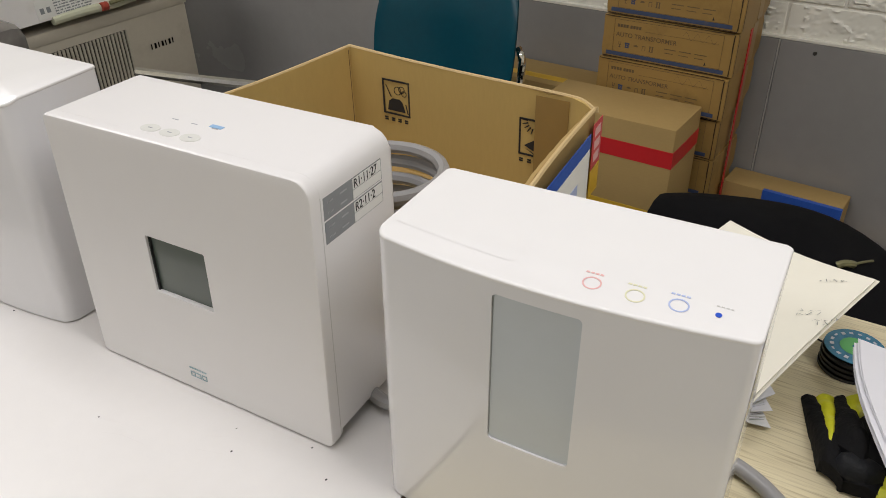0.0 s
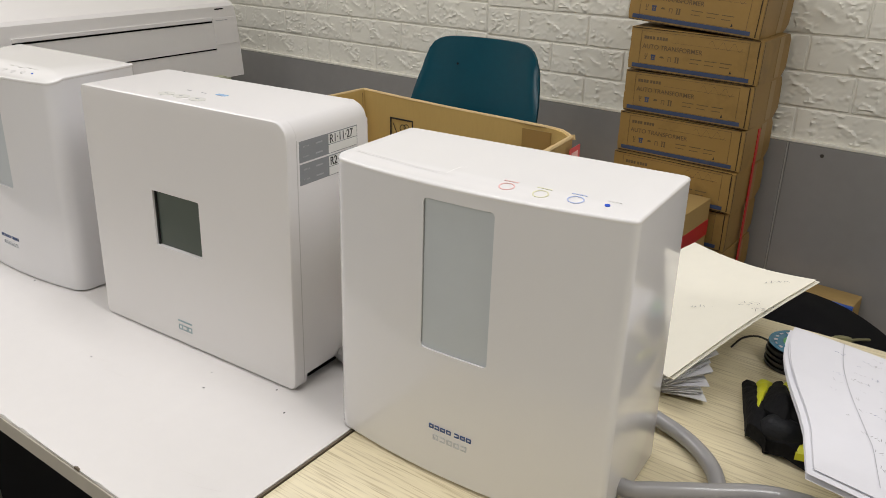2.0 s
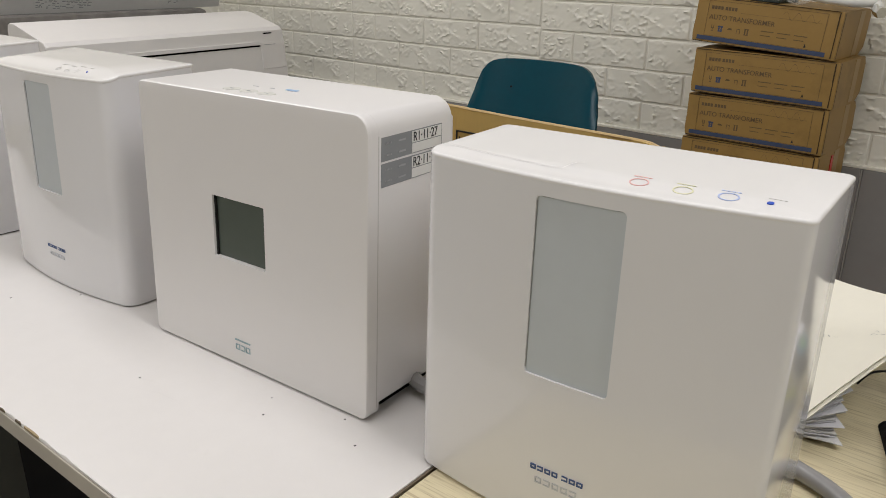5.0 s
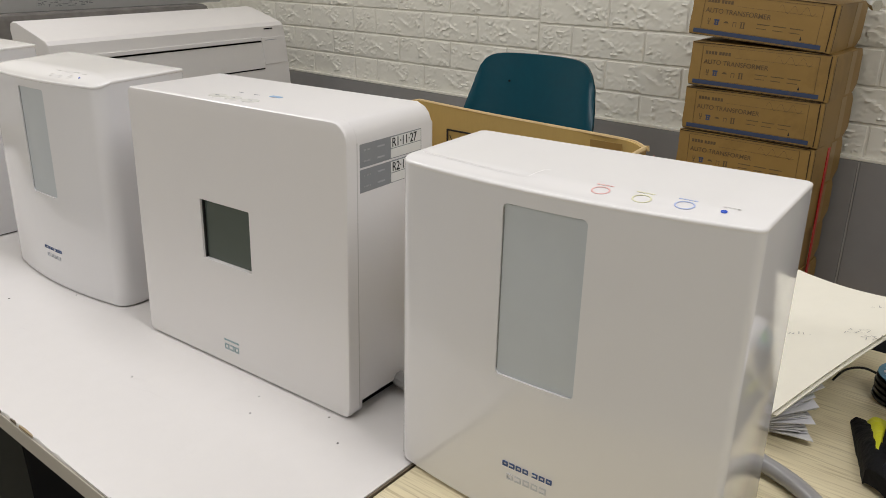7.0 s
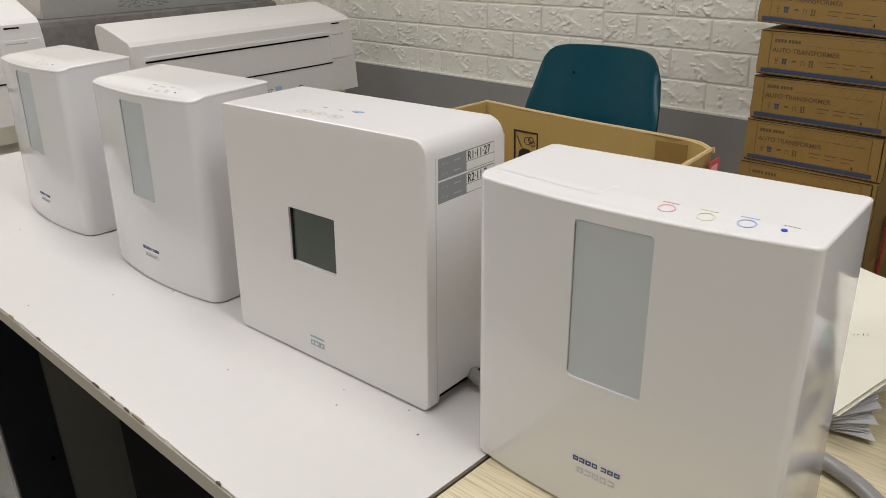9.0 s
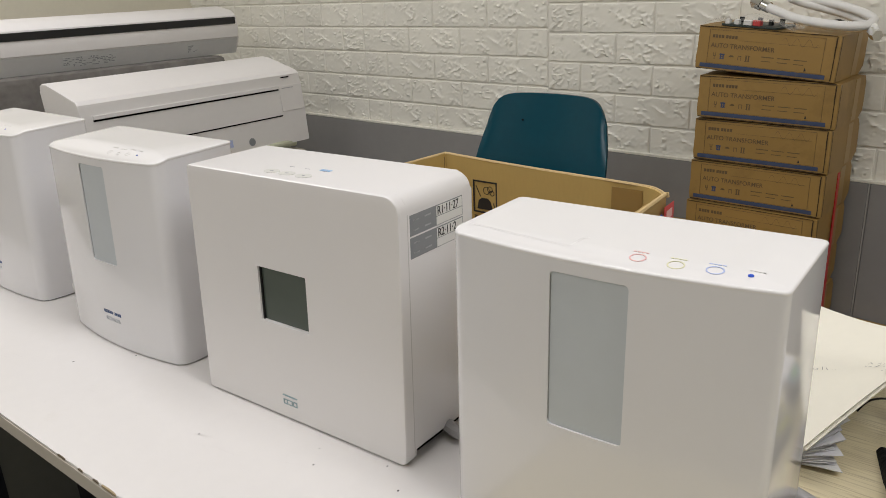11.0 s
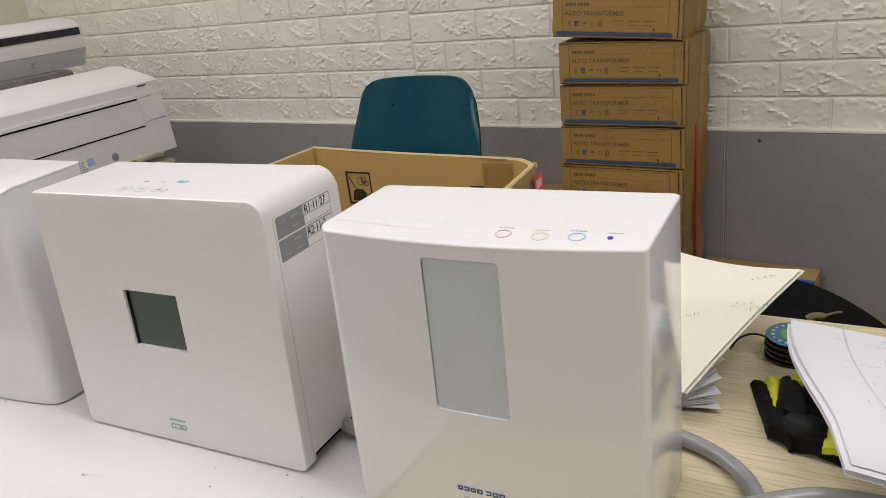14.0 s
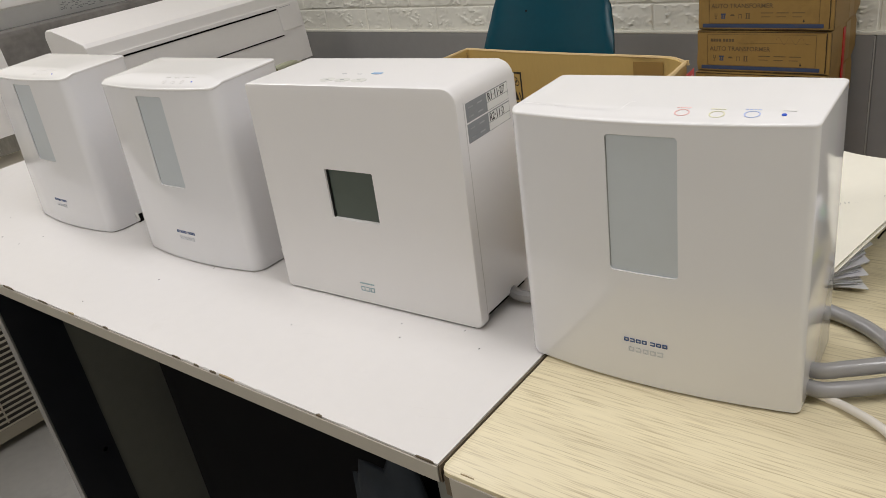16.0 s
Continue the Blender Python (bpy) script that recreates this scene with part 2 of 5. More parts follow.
def finish(bm, name, material, angle=35):
    me = bpy.data.meshes.new(name)
    bmesh.ops.recalc_face_normals(bm, faces=bm.faces)
    bm.to_mesh(me)
    bm.free()
    for p in me.polygons:
        p.use_smooth = True
    me.set_sharp_from_angle(angle=radians(angle))
    me.materials.append(material)
    return me


PRINTS = {"mark", "caption", "handling_mark", "label_print", "print", "maker_bar", "handwriting", "print_frame", "label_bars"}


def part(name, bm, material, parent, label="", m=None, angle=35):
    ob = new(name, finish(bm, name, material, angle))
    if name in PRINTS:
        ob["kind"] = "stuff"
    ob.parent = parent
    if m is not None:
        ob.matrix_basis = m
    if label:
        ob["label"] = label
    return ob


def thing(name, m, label, category, group="", kind=""):
    ob = new(name)
    ob.empty_display_size = 0.05
    ob.matrix_basis = m
    return tagged(ob, label, category, group, kind)


def solid(name, bm, material, label, category="", kind="", group="", m=None):
    ob = new(name, finish(bm, name, material))
    if m is not None:
        ob.matrix_basis = m
    return tagged(ob, label, category, group, kind)


def add_box(bm, x0, x1, y0, y1, z0, z1, bevel=0.0, seg=2):
    g = bmesh.ops.create_cube(bm, size=1.0)["verts"]
    for v in g:
        v.co = Vector(((x0 + x1) / 2 + v.co.x * (x1 - x0), (y0 + y1) / 2 + v.co.y * (y1 - y0), (z0 + z1) / 2 + v.co.z * (z1 - z0)))
    if bevel:
        edges = {e for v in g for e in v.link_edges}
        bmesh.ops.bevel(bm, geom=list(edges), offset=bevel, segments=seg, profile=0.5, affect="EDGES")
    return bm


def box(x0, x1, y0, y1, z0, z1, bevel=0.0, seg=2):
    return add_box(bmesh.new(), x0, x1, y0, y1, z0, z1, bevel, seg)


def prism(outline, h, rim=0.0, seg=3, axis="z", both=False):
    """An outline in a plane, drawn out by h along an axis, its far rim (or both) rounded."""
    bm = bmesh.new()

    def place(p, t):
        if axis == "z":
            return (p[0], p[1], t)
        return (t, p[0], p[1]) if axis == "x" else (p[0], t, p[1])

    low = [bm.verts.new(place(p, 0)) for p in outline]
    top = [bm.verts.new(place(p, h)) for p in outline]
    bm.faces.new(low)
    ftop = bm.faces.new(top)
    for i in range(len(low)):
        j = (i + 1) % len(low)
        bm.faces.new((low[i], low[j], top[j], top[i]))
    if rim:
        edges = list(ftop.edges)
        if both:
            edges += [e for e in bm.edges if e.verts[0] in low and e.verts[1] in low]
        bmesh.ops.bevel(bm, geom=edges, offset=rim, segments=seg, profile=0.5, affect="EDGES")
    return bm


def rounded_rect(x0, x1, y0, y1, r, seg=5):
    pts = []
    for cx, cy, a in ((x1 - r, y1 - r, 0), (x0 + r, y1 - r, 90), (x0 + r, y0 + r, 180), (x1 - r, y0 + r, 270)):
        for i in range(seg + 1):
            t = radians(a + 90 * i / seg)
            pts.append((cx + r * math.cos(t), cy + r * math.sin(t)))
    return pts


def spline(points, n=8, closed=False):
    p = [Vector(q) for q in points]
    out = []
    count = len(p) if closed else len(p) - 1
    for i in range(count):
        a, b = p[i - 1] if (i or closed) else p[0], p[i]
        c = p[(i + 1) % len(p)]
        d = p[(i + 2) % len(p)] if (closed or i + 2 < len(p)) else p[-1]
        for k in range(n):
            t = k / n
            out.append(0.5 * ((2 * b) + (c - a) * t + (2 * a - 5 * b + 4 * c - d) * t * t + (3 * b - a - 3 * c + d) * t ** 3))
    if not closed:
        out.append(p[-1])
    return out


def tube(points, r, seg=10, n=8, closed=False, ribs=0.0):
    bm = bmesh.new()
    path = spline(points, n, closed)
    rings, up = [], Vector((0, 0, 1))
    for i, q in enumerate(path):
        d = (path[(i + 1) % len(path)] - path[i - 1]) if closed else (path[min(i + 1, len(path) - 1)] - path[max(i - 1, 0)])
        d.normalize()
        s = d.cross(up)
        s = s.normalized() if s.length > 0.05 else d.cross(Vector((1, 0, 0))).normalized()
        u = s.cross(d)
        rr = r * (1 + (ribs if i % 2 else 0))
        rings.append([bm.verts.new(q + rr * (math.cos(2 * math.pi * k / seg) * s + math.sin(2 * math.pi * k / seg) * u)) for k in range(seg)])
    for i in range(len(rings) if closed else len(rings) - 1):
        a, b = rings[i], rings[(i + 1) % len(rings)]
        for k in range(seg):
            bm.faces.new((a[k], a[(k + 1) % seg], b[(k + 1) % seg], b[k]))
    if not closed:
        bm.faces.new(rings[0])
        bm.faces.new(rings[-1])
    return bm


def disc(r, h, seg=24, r2=None):
    bm = bmesh.new()
    bmesh.ops.create_cone(bm, cap_ends=True, segments=seg, radius1=r, radius2=r if r2 is None else r2, depth=h)
    bmesh.ops.translate(bm, verts=bm.verts, vec=(0, 0, h / 2))
    return bm


def ring(r, t, h, seg=28):
    bm = bmesh.new()
    rows = []
    for k in range(seg):
        a = 2 * math.pi * k / seg
        c, s = math.cos(a), math.sin(a)
        rows.append([bm.verts.new((c * q, s * q, z)) for q, z in ((r, 0), (r, h), (r - t, h), (r - t, 0))])
    for k in range(seg):
        a, b = rows[k], rows[(k + 1) % seg]
        for i in range(4):
            bm.faces.new((a[i], b[i], b[(i + 1) % 4], a[(i + 1) % 4]))
    return bm


def sheet(nx, ny, f, thick=0.0006):
    """A bent sheet: f(u, v) gives a place for u, v in 0..1."""
    bm = bmesh.new()
    top = [[bm.verts.new(f(i / nx, j / ny)) for j in range(ny + 1)] for i in range(nx + 1)]
    low = [[bm.verts.new(Vector(f(i / nx, j / ny)) - Vector((0, 0, thick))) for j in range(ny + 1)] for i in range(nx + 1)]
    for i in range(nx):
        for j in range(ny):
            bm.faces.new((top[i][j], top[i + 1][j], top[i + 1][j + 1], top[i][j + 1]))
            bm.faces.new((low[i][j], low[i][j + 1], low[i + 1][j + 1], low[i + 1][j]))
    for i in range(nx):
        bm.faces.new((top[i][0], low[i][0], low[i + 1][0], top[i + 1][0]))
        bm.faces.new((top[i][ny], top[i + 1][ny], low[i + 1][ny], low[i][ny]))
    for j in range(ny):
        bm.faces.new((top[0][j], top[0][j + 1], low[0][j + 1], low[0][j]))
        bm.faces.new((top[nx][j], low[nx][j], low[nx][j + 1], top[nx][j + 1]))
    return bm


def words(name, text, size, material, parent, m, label=""):
    cu = bpy.data.curves.new(name, "FONT")
    cu.body, cu.size, cu.extrude, cu.offset = text, size, 0.0001, 0.004 * size
    tmp = bpy.data.objects.new(name, cu)
    scene.collection.objects.link(tmp)
    bpy.context.view_layer.update()
    me = bpy.data.meshes.new_from_object(tmp.evaluated_get(bpy.context.evaluated_depsgraph_get()))
    bpy.data.objects.remove(tmp)
    me.materials.clear()
    me.materials.append(material)
    ob = new(name, me)
    ob.parent = parent
    ob.matrix_basis = m
    if label:
        ob["label"] = label
    return ob


def scribble(rng, n, w, h, step):
    """Short marks of handwriting that cannot be read, as thin strokes in the xy plane."""
    bm = bmesh.new()
    for _ in range(n):
        x, y = rng.uniform(0, w), round(rng.uniform(0, h) / step) * step
        for k in range(rng.randint(2, 6)):
            a = rng.uniform(0, math.pi)
            ln = rng.uniform(0.0015, 0.004)
            c, s = math.cos(a) * ln, math.sin(a) * ln
            q = [(x, y), (x + c, y + s), (x + c + 0.0004, y + s), (x + 0.0004, y)]
            bm.faces.new([bm.verts.new((u, v, 0)) for u, v in q])
            x += 0.003
    return bm


# ---- the room ----
WALL_Y, WALL_X = 1.975, -3.37
solid("floor", box(WALL_X - 0.1, 2.3, -2.6, WALL_Y + 0.15, -0.1, 0.0), M_FLOOR, "worn grey concrete floor with dark stains", kind="structure")
solid("ceiling", box(WALL_X - 0.1, 2.3, -2.6, WALL_Y + 0.15, 2.6, 2.7), M_CEIL, "plain white ceiling", kind="structure")
solid("wall_west", box(WALL_X - 0.1, WALL_X, -2.6, WALL_Y + 0.15, 0, 2.6), M_WALL, "plain cream painted wall", kind="structure")
solid("wall_east", box(2.2, 2.3, -2.6, WALL_Y + 0.15, 0, 2.6), M_WALL, "plain cream painted wall", kind="structure")
solid("wall_south", box(WALL_X, 2.2, -2.6, -2.5, 0, 2.6), M_WALL, "plain cream painted wall", kind="structure")
wall_north = solid("wall_north", box(WALL_X, 2.2, WALL_Y + 0.004, WALL_Y + 0.15, 0, 2.6), M_GROUT, "white embossed foam brick wall above grey panelling", kind="structure")

# grey panelling below the bricks
WAIN = 0.618
for x0, x1 in ((WALL_X, -0.369), (-0.364, 0.836), (0.84, 2.2)):
    p = part("panel", box(x0, x1, WALL_Y - 0.012, WALL_Y + 0.006, 0.0, WAIN - 0.004, 0.0012, 1), M_PANEL, wall_north)
    if x0 > WALL_X:
        part("screw", disc(0.0045, 0.002, 12), M_FINS, p, "", pose(x0 + 0.081, WALL_Y - 0.012, WAIN - 0.026, 90))
part("joint_strip", box(-0.3682, -0.3648, WALL_Y - 0.0125, WALL_Y + 0.004, 0, WAIN - 0.005), M_PANEL_EDGE, wall_north, "pale joint strip between panels")
solid("trim", box(WALL_X, 2.2, WALL_Y - 0.013, WALL_Y + 0.004, WAIN - 0.0035, WAIN + 0.0035, 0.001, 1), M_GROUT, "pale caulked ledge along the panelling", kind="structure")

# ---- desks ----
DA = 3.3
DESK = pose(-0.219, 0.162, 0.73, 0, 0, DA)


def chipped(x0, x1, y0, y1, z0, z1, seed):
    """A desk top with nibbled front and side edges of its upper face."""
    rng = random.Random(seed)
    bm = bmesh.new()
    n = int((x1 - x0) / 0.006)
    ring_top = []
    dip = 0.0
    for i in range(n + 1):
        x = x0 + (x1 - x0) * i / n
        if rng.random() < 0.10:
            dip = rng.uniform(0.0015, 0.0060) * (0.4 + 0.6 * rng.random())
        dip *= 0.66
        ring_top.append((x, y0 + dip))
    back = [(x1, y1), (x0, y1)]
    out = ring_top + back
    top = [bm.verts.new((x, y, z1)) for x, y in out]
    low = [bm.verts.new((x, max(y, y0) if k >= n + 1 else y0, z0)) for k, (x, y) in enumerate(out)]
    bm.faces.new(top)
    bm.faces.new(low)
    for i in range(len(out)):
        j = (i + 1) % len(out)
        bm.faces.new((top[i], top[j], low[j], low[i]))
    return bm


white_desk = thing("white_desk", DESK, "white laminate desk with worn chipped edges and dark legs", "desk")
part("desktop", chipped(-1.34, -0.0035, 0.0, 0.56, -0.0018, 0.0, 5), M_DESK, white_desk, "white laminate top with scuffs and pencil marks")
part("core", box(-1.34, -0.0035, 0.0008, 0.56, -0.0185, -0.0019), M_CHIP, white_desk, "dark chipboard core")
part("edge_band", box(-1.34, -0.004, -0.0012, 0.0006, -0.0180, -0.0024, 0.0003, 1), M_EDGE, white_desk, "worn beige edge band")
part("side_band", box(-0.0034, -0.0016, 0.0, 0.56, -0.018, -0.001), M_CHIP, white_desk, "dark worn side edge")
for x in (-0.92, -0.03):
    part("leg_panel", box(x - 0.009, x + 0.009, 0.03, 0.52, -0.73, -0.019, 0.001, 1), M_OLIVE, white_desk, "dark olive laminate leg panel")
# Thin dark sheet paints the shade on the front of the olive leg.
part("leg_lining", box(-0.9108, -0.9096, 0.031, 0.11, -0.729, -0.0195), M_NAVYB, white_desk, "near-black sheet for the shaded front of the leg panel")
part("leg_screw", disc(0.004, 0.002, 12), M_CHROME, white_desk, "small bright screw head", pose(-0.9096, 0.09, -0.42, 0, 90, 0))
part("leg_edge", box(-0.930, -0.910, 0.0275, 0.0298, -0.73, -0.019), M_PANEL, white_desk, "grey edge strip of the leg")
# Pedestal and back panel are painted black to fill the shaded void.
part("pedestal", box(-0.655, -0.045, 0.12, 0.49, -0.70, -0.02, 0.003, 1), M_DARK, white_desk, "black drawer pedestal, shade under the desk put into its colour")
part("modesty_panel", box(-0.91, -0.04, 0.50, 0.515, -0.73, -0.02, 0.001, 1), M_DARK, white_desk, "back panel under the top, painted black as shade")
rng = random.Random(8)
for c, tag in ((M_CHIP, "dark broken chips along the edge"), (mat("tan_chip", (0.40, 0.31, 0.19), 0.8, vary=0.2), "tan broken chips along the edge")):
    bm = bmesh.new()
    x = -1.30
    while x < -0.02:
        x += rng.uniform(0.012, 0.085) * (2.0 if c is M_CHIP else 4.0)
        ln, wd, dp = rng.uniform(0.006, 0.030), rng.uniform(0.0005, 0.0016), rng.uniform(0.0002, 0.0005)
        pts = [(x + ln * k / 5, -0.0004) for k in range(6)] + [(x + ln * (1 - k / 5), wd * math.sin(math.pi * (0.12 + 0.76 * k / 5)) * rng.uniform(0.6, 1.2)) for k in range(6)]
        top = [bm.verts.new((px, py, 0.0003)) for px, py in pts]
        low = [bm.verts.new((px, py, -0.0017)) for px, py in pts]
        bm.faces.new(top)
        for k in range(12):
            bm.faces.new((low[k], low[(k + 1) % 12], top[(k + 1) % 12], top[k]))
    tagged(part("edge_chip", bm, c, white_desk, tag), kind="stuff")
rng = random.Random(3)
bm = bmesh.new()
for _ in range(26):
    x, y = rng.uniform(-1.25, -0.02), rng.uniform(0.02, 0.3)
    r = rng.uniform(0.0006, 0.0016)
    bm.faces.new([bm.verts.new((x + r * math.cos(a) * rng.uniform(0.6, 1.2), y + r * math.sin(a), 0.0003)) for a in (0, 1.2, 2.5, 3.7, 5)])
tagged(part("speck", bm, M_INK, white_desk, "dark specks of dirt on the top"), kind="stuff")
bm = bmesh.new()
for cx, cy in ((-0.25, 0.09), (-0.27, 0.085), (-0.17, 0.12), (-0.06, 0.05), (-0.6, 0.12), (-0.62, 0.06), (-0.45, 0.08), (-0.9, 0.10)):
    for _ in range(2):
        x, y, a, ln = cx + rng.uniform(-0.012, 0.012), cy + rng.uniform(-0.012, 0.012), rng.uniform(0.1, 0.5), rng.uniform(0.01, 0.03)
        c, s = math.cos(a) * ln, math.sin(a) * ln
        bm.faces.new([bm.verts.new(q) for q in ((x, y, 0.0003), (x + c, y + s, 0.0003), (x + c, y + s + 0.0003, 0.0003), (x, y + 0.0003, 0.0003))])
tagged(part("scratch", bm, mat("scuff_mark", (0.70, 0.68, 0.665), 0.45), white_desk, "faint scratches on the top"), kind="stuff")

wood_desk = thing("wood_desk", DESK, "pale wood-grain laminate desk butted against the white one", "desk")
part("desktop", prism(rounded_rect(0.001, 1.15, -0.004, 0.562, 0.008), 0.0045, 0.001, 2), M_WOOD, wood_desk, "pale limed wood-grain laminate top", pose(0, 0, -0.005))
part("core", box(0.0025, 1.149, -0.003, 0.561, -0.026, -0.0051, 0.001, 1), M_CHIP, wood_desk, "dark chipboard core")
part("edge_band", box(0.01, 1.14, -0.0048, -0.0031, -0.025, -0.004, 0.0004, 1), M_EDGE, wood_desk, "worn beige edge band")
for x in (0.035, 1.12):
    part("leg_panel", box(x - 0.009, x + 0.009, 0.03, 0.55, -0.73, -0.0262, 0.001, 1), M_DARK, wood_desk, "dark leg panel")

# ---- water ionizers ----


def bowed(w, d, bulge, r, rl, cols):
    """Plan of a housing: bowed front over the given columns, straight sides, rounded corners."""
    half = w / 2
    pts = []
    for x in cols:
        pts.append((x, -bulge * (1 - (x / (half - (r if x > 0 else rl))) ** 2)))
    for i in range(1, 7):
        a = radians(-90 + 90 * i / 6)
        pts.append((half - r + r * math.cos(a), r + r * math.sin(a)))
    rb = 0.005
    for i in range(6):
        a = radians(90 * i / 5)
        pts.append((half - rb + rb * math.cos(a), d - rb + rb * math.sin(a)))
    for i in range(6):
        a = radians(90 + 90 * i / 5)
        pts.append((-half + rb + rb * math.cos(a), d - rb + rb * math.sin(a)))
    for i in range(6):
        a = radians(180 + 90 * i / 6)
        pts.append((-half + rl + rl * math.cos(a), rl + rl * math.sin(a)))
    return pts


def bars(rows, depth=0.0004):
    """Plain bars (x, z, width, height) standing proud of a front plane y = 0."""
    bm = bmesh.new()
    for x, z, w, h in rows:
        add_box(bm, x, x + w, -depth, depth, z, z + h)
    return bm


def lean(u, k, d):
    """Lets the front lean back by k of its height, the rear staying upright."""
    bpy.context.view_layer.update()
    for o in u.children_recursive:
        m = u.matrix_world.inverted() @ o.matrix_world
        mi = m.inverted()
        for v in o.data.vertices:
            p = m @ v.co
            p.y += k * p.z * min(1.0, max(0.0, 1 - p.y / d))
            v.co = mi @ p


def glyphs(n, x0, step, w, h, gap):
    """Plain outlined blocks of a mark, n times."""
    rows, s = [], 0.0008
    for k in range(n):
        x = x0 + k * step + (0.0018 if k > gap else 0)
        rows += [(x, h - s, w, s), (x, 0, w, s), (x + w - s, s, s, h - 2 * s)]
        if k % 3 != 1:
            rows.append((x, s, s, h - 2 * s))
    return rows


def tall_ionizer(m, label, H, drop, reach, D, k, wx0, wx1, z0, z1, over, hook=False, plain=False):
    """Gloss white unit: bowed front with a sunken frosted window, a lid that falls away to the front."""
    W, B, R, RL = 0.2285 if not plain else 0.2320, 0.009, 0.0060 if not plain else 0.0170, 0.0120
    T, r = (0.0030, 0.0014) if plain else (0.0026, 0.0016)
    u = thing("water_ionizer", m, label, "water ionizer", "row of water ionizers on the desks")
    left, right = -W / 2 + RL, W / 2 - R
    cols = [left + (wx0 - left) * i / 6 for i in range(6)] + [wx0 + (wx1 - wx0) * i / 6 for i in range(7)] + [wx1 + (right - wx1) * i / 6 for i in range(1, 7)]
    n0, n1 = 6, 12

    def front(x):
        return -B * (1 - (x / (right if x > 0 else -left)) ** 2)

    def top(y):
        q = min(1.0, max(0.0, y / reach))
        return H - drop * (1 - q * q * (3 - 2 * q))

    def skin(bm, rows, skip=()):
        for j, (p, q) in enumerate(zip(rows, rows[1:])):
            for i in range(len(p)):
                if (j, i) not in skip:
                    bm.faces.new((p[i], p[(i + 1) % len(p)], q[(i + 1) % len(q)], q[i]))

    plan = bowed(W, D, B, R, RL, cols)
    bm = bmesh.new()
    rows = [[bm.verts.new((x * 0.994, y * 0.992 + 0.0005, 0.0014)) for x, y in plan]]
    rows += [[bm.verts.new((x, y, z)) for x, y in plan] for z in (0.0040, z0, z1)]
    rows.append([bm.verts.new((x, y, top(y) - T)) for x, y in plan])
    skin(bm, rows, {(2, i) for i in range(n0, n1)})
    bm.faces.new(rows[0])
    bm.faces.new(rows[-1])
    # walls of the window's recess and its rounded corners
    deep = 0.0016
    ins = [[bm.verts.new((x, front(x) + deep, z)) for x in cols[n0:n1 + 1]] for z in (z0, z1)]
    for row, z in ((rows[2], 0), (rows[3], 1)):
        for i in range(n1 - n0):
            bm.faces.new((row[n0 + i], row[n0 + i + 1], ins[z][i + 1], ins[z][i]))
    for i in (0, n1 - n0):
        bm.faces.new((rows[2][n0 + i], rows[3][n0 + i], ins[1][i], ins[0][i]))
    q = 0.0032
    for cx, sx in ((wx0, 1), (wx1, -1)):
        for cz, sz in ((z0, 1), (z1, -1)):
            arc = [(cx + sx * (q - q * math.sin(radians(18 * i))), cz + sz * (q - q * math.cos(radians(18 * i)))) for i in range(6)]
            near = [bm.verts.new((x, front(x) + 0.00005, z)) for x, z in [(cx, cz)] + arc]
            far = [bm.verts.new((x, front(x) + deep, z)) for x, z in arc]
            bm.faces.new(near)
            for i in range(5):
                bm.faces.new((near[i + 1], near[i + 2], far[i + 1], far[i]))
    part("body", bm, M_GLOSS, u, "", None, 28)
    bm = bmesh.new()
    pane = [[bm.verts.new((x, front(x) + y, z)) for x in cols[n0:n1 + 1]] for y, z in ((deep - 0.0002, z0 + 0.0001), (deep - 0.0002, z1 - 0.0001), (deep + 0.001, z1 - 0.0001), (deep + 0.001, z0 + 0.0001))]
    for j in range(4):
        for i in range(n1 - n0):
            bm.faces.new((pane[j][i], pane[j][i + 1], pane[(j + 1) % 4][i + 1], pane[(j + 1) % 4][i]))
    part("window", bm, M_FROST, u, "frosted grey-blue display window")
    # Grey lines paint the shade along the recess's left and top edges.
    part("window_edge", bars([(wx0, z0 + q, 0.0006, z1 - z0 - 2 * q), (wx0 + q, z1 - 0.0007, wx1 - wx0 - 2 * q, 0.0007)], 0.0003), M_FRAME, u, "thin grey shadow line at the window", pose(0, front(wx0) + deep - 0.0003, 0))
    # Dark plate draws the contact shadow line below the housing.
    part("base", prism([(x * 0.975, 0.002 + y * 0.955) for x, y in plan], 0.0024), M_DARKGAP, u, "dark plate painting the contact shadow under the unit")

    # lid: upright rim, rolled edge, then rings that follow the fall of the top
    bm = bmesh.new()
    e, rows = over, []
    for inset, dz in [(0.0, -T), (-e, -T + 0.0006), (-e, -r)] + [(-e + r * (1 - math.cos(radians(18 * i))), -r + r * math.sin(radians(18 * i))) for i in range(1, 6)]:
        rows.append([])
        for x, y in plan:
            f = 1 - inset / (W / 2)
            px, py = x * f, D / 2 + (y - D / 2) * (1 - inset / (D / 2))
            rows[-1].append(bm.verts.new((px, py, top(py) + dz)))
    rim = [tuple(v.co) for v in rows[-1]]
    for i in range(1, 15):
        f = 1 - i / 15
        rows.append([bm.verts.new((x * f, D / 2 + (y - D / 2) * f, top(D / 2 + (y - D / 2) * f))) for x, y, z in rim])
    skin(bm, rows)
    bm.faces.new(rows[0])
    bm.faces.new(rows[-1])
    # The lid's brighter lit look is partly in its colour.
    part("lid", bm, M_LID, u, "white lid with a softly rounded rim, coloured lighter as lit", None, 60)

    # maker's mark: plain outlined blocks
    part("mark", bars(glyphs(7, -0.0186, 0.0050, 0.0039, 0.0033, 3)), M_NAVY, u, "dark blue printed shapes", pose(0, -B - 0.00005, 0.0408))
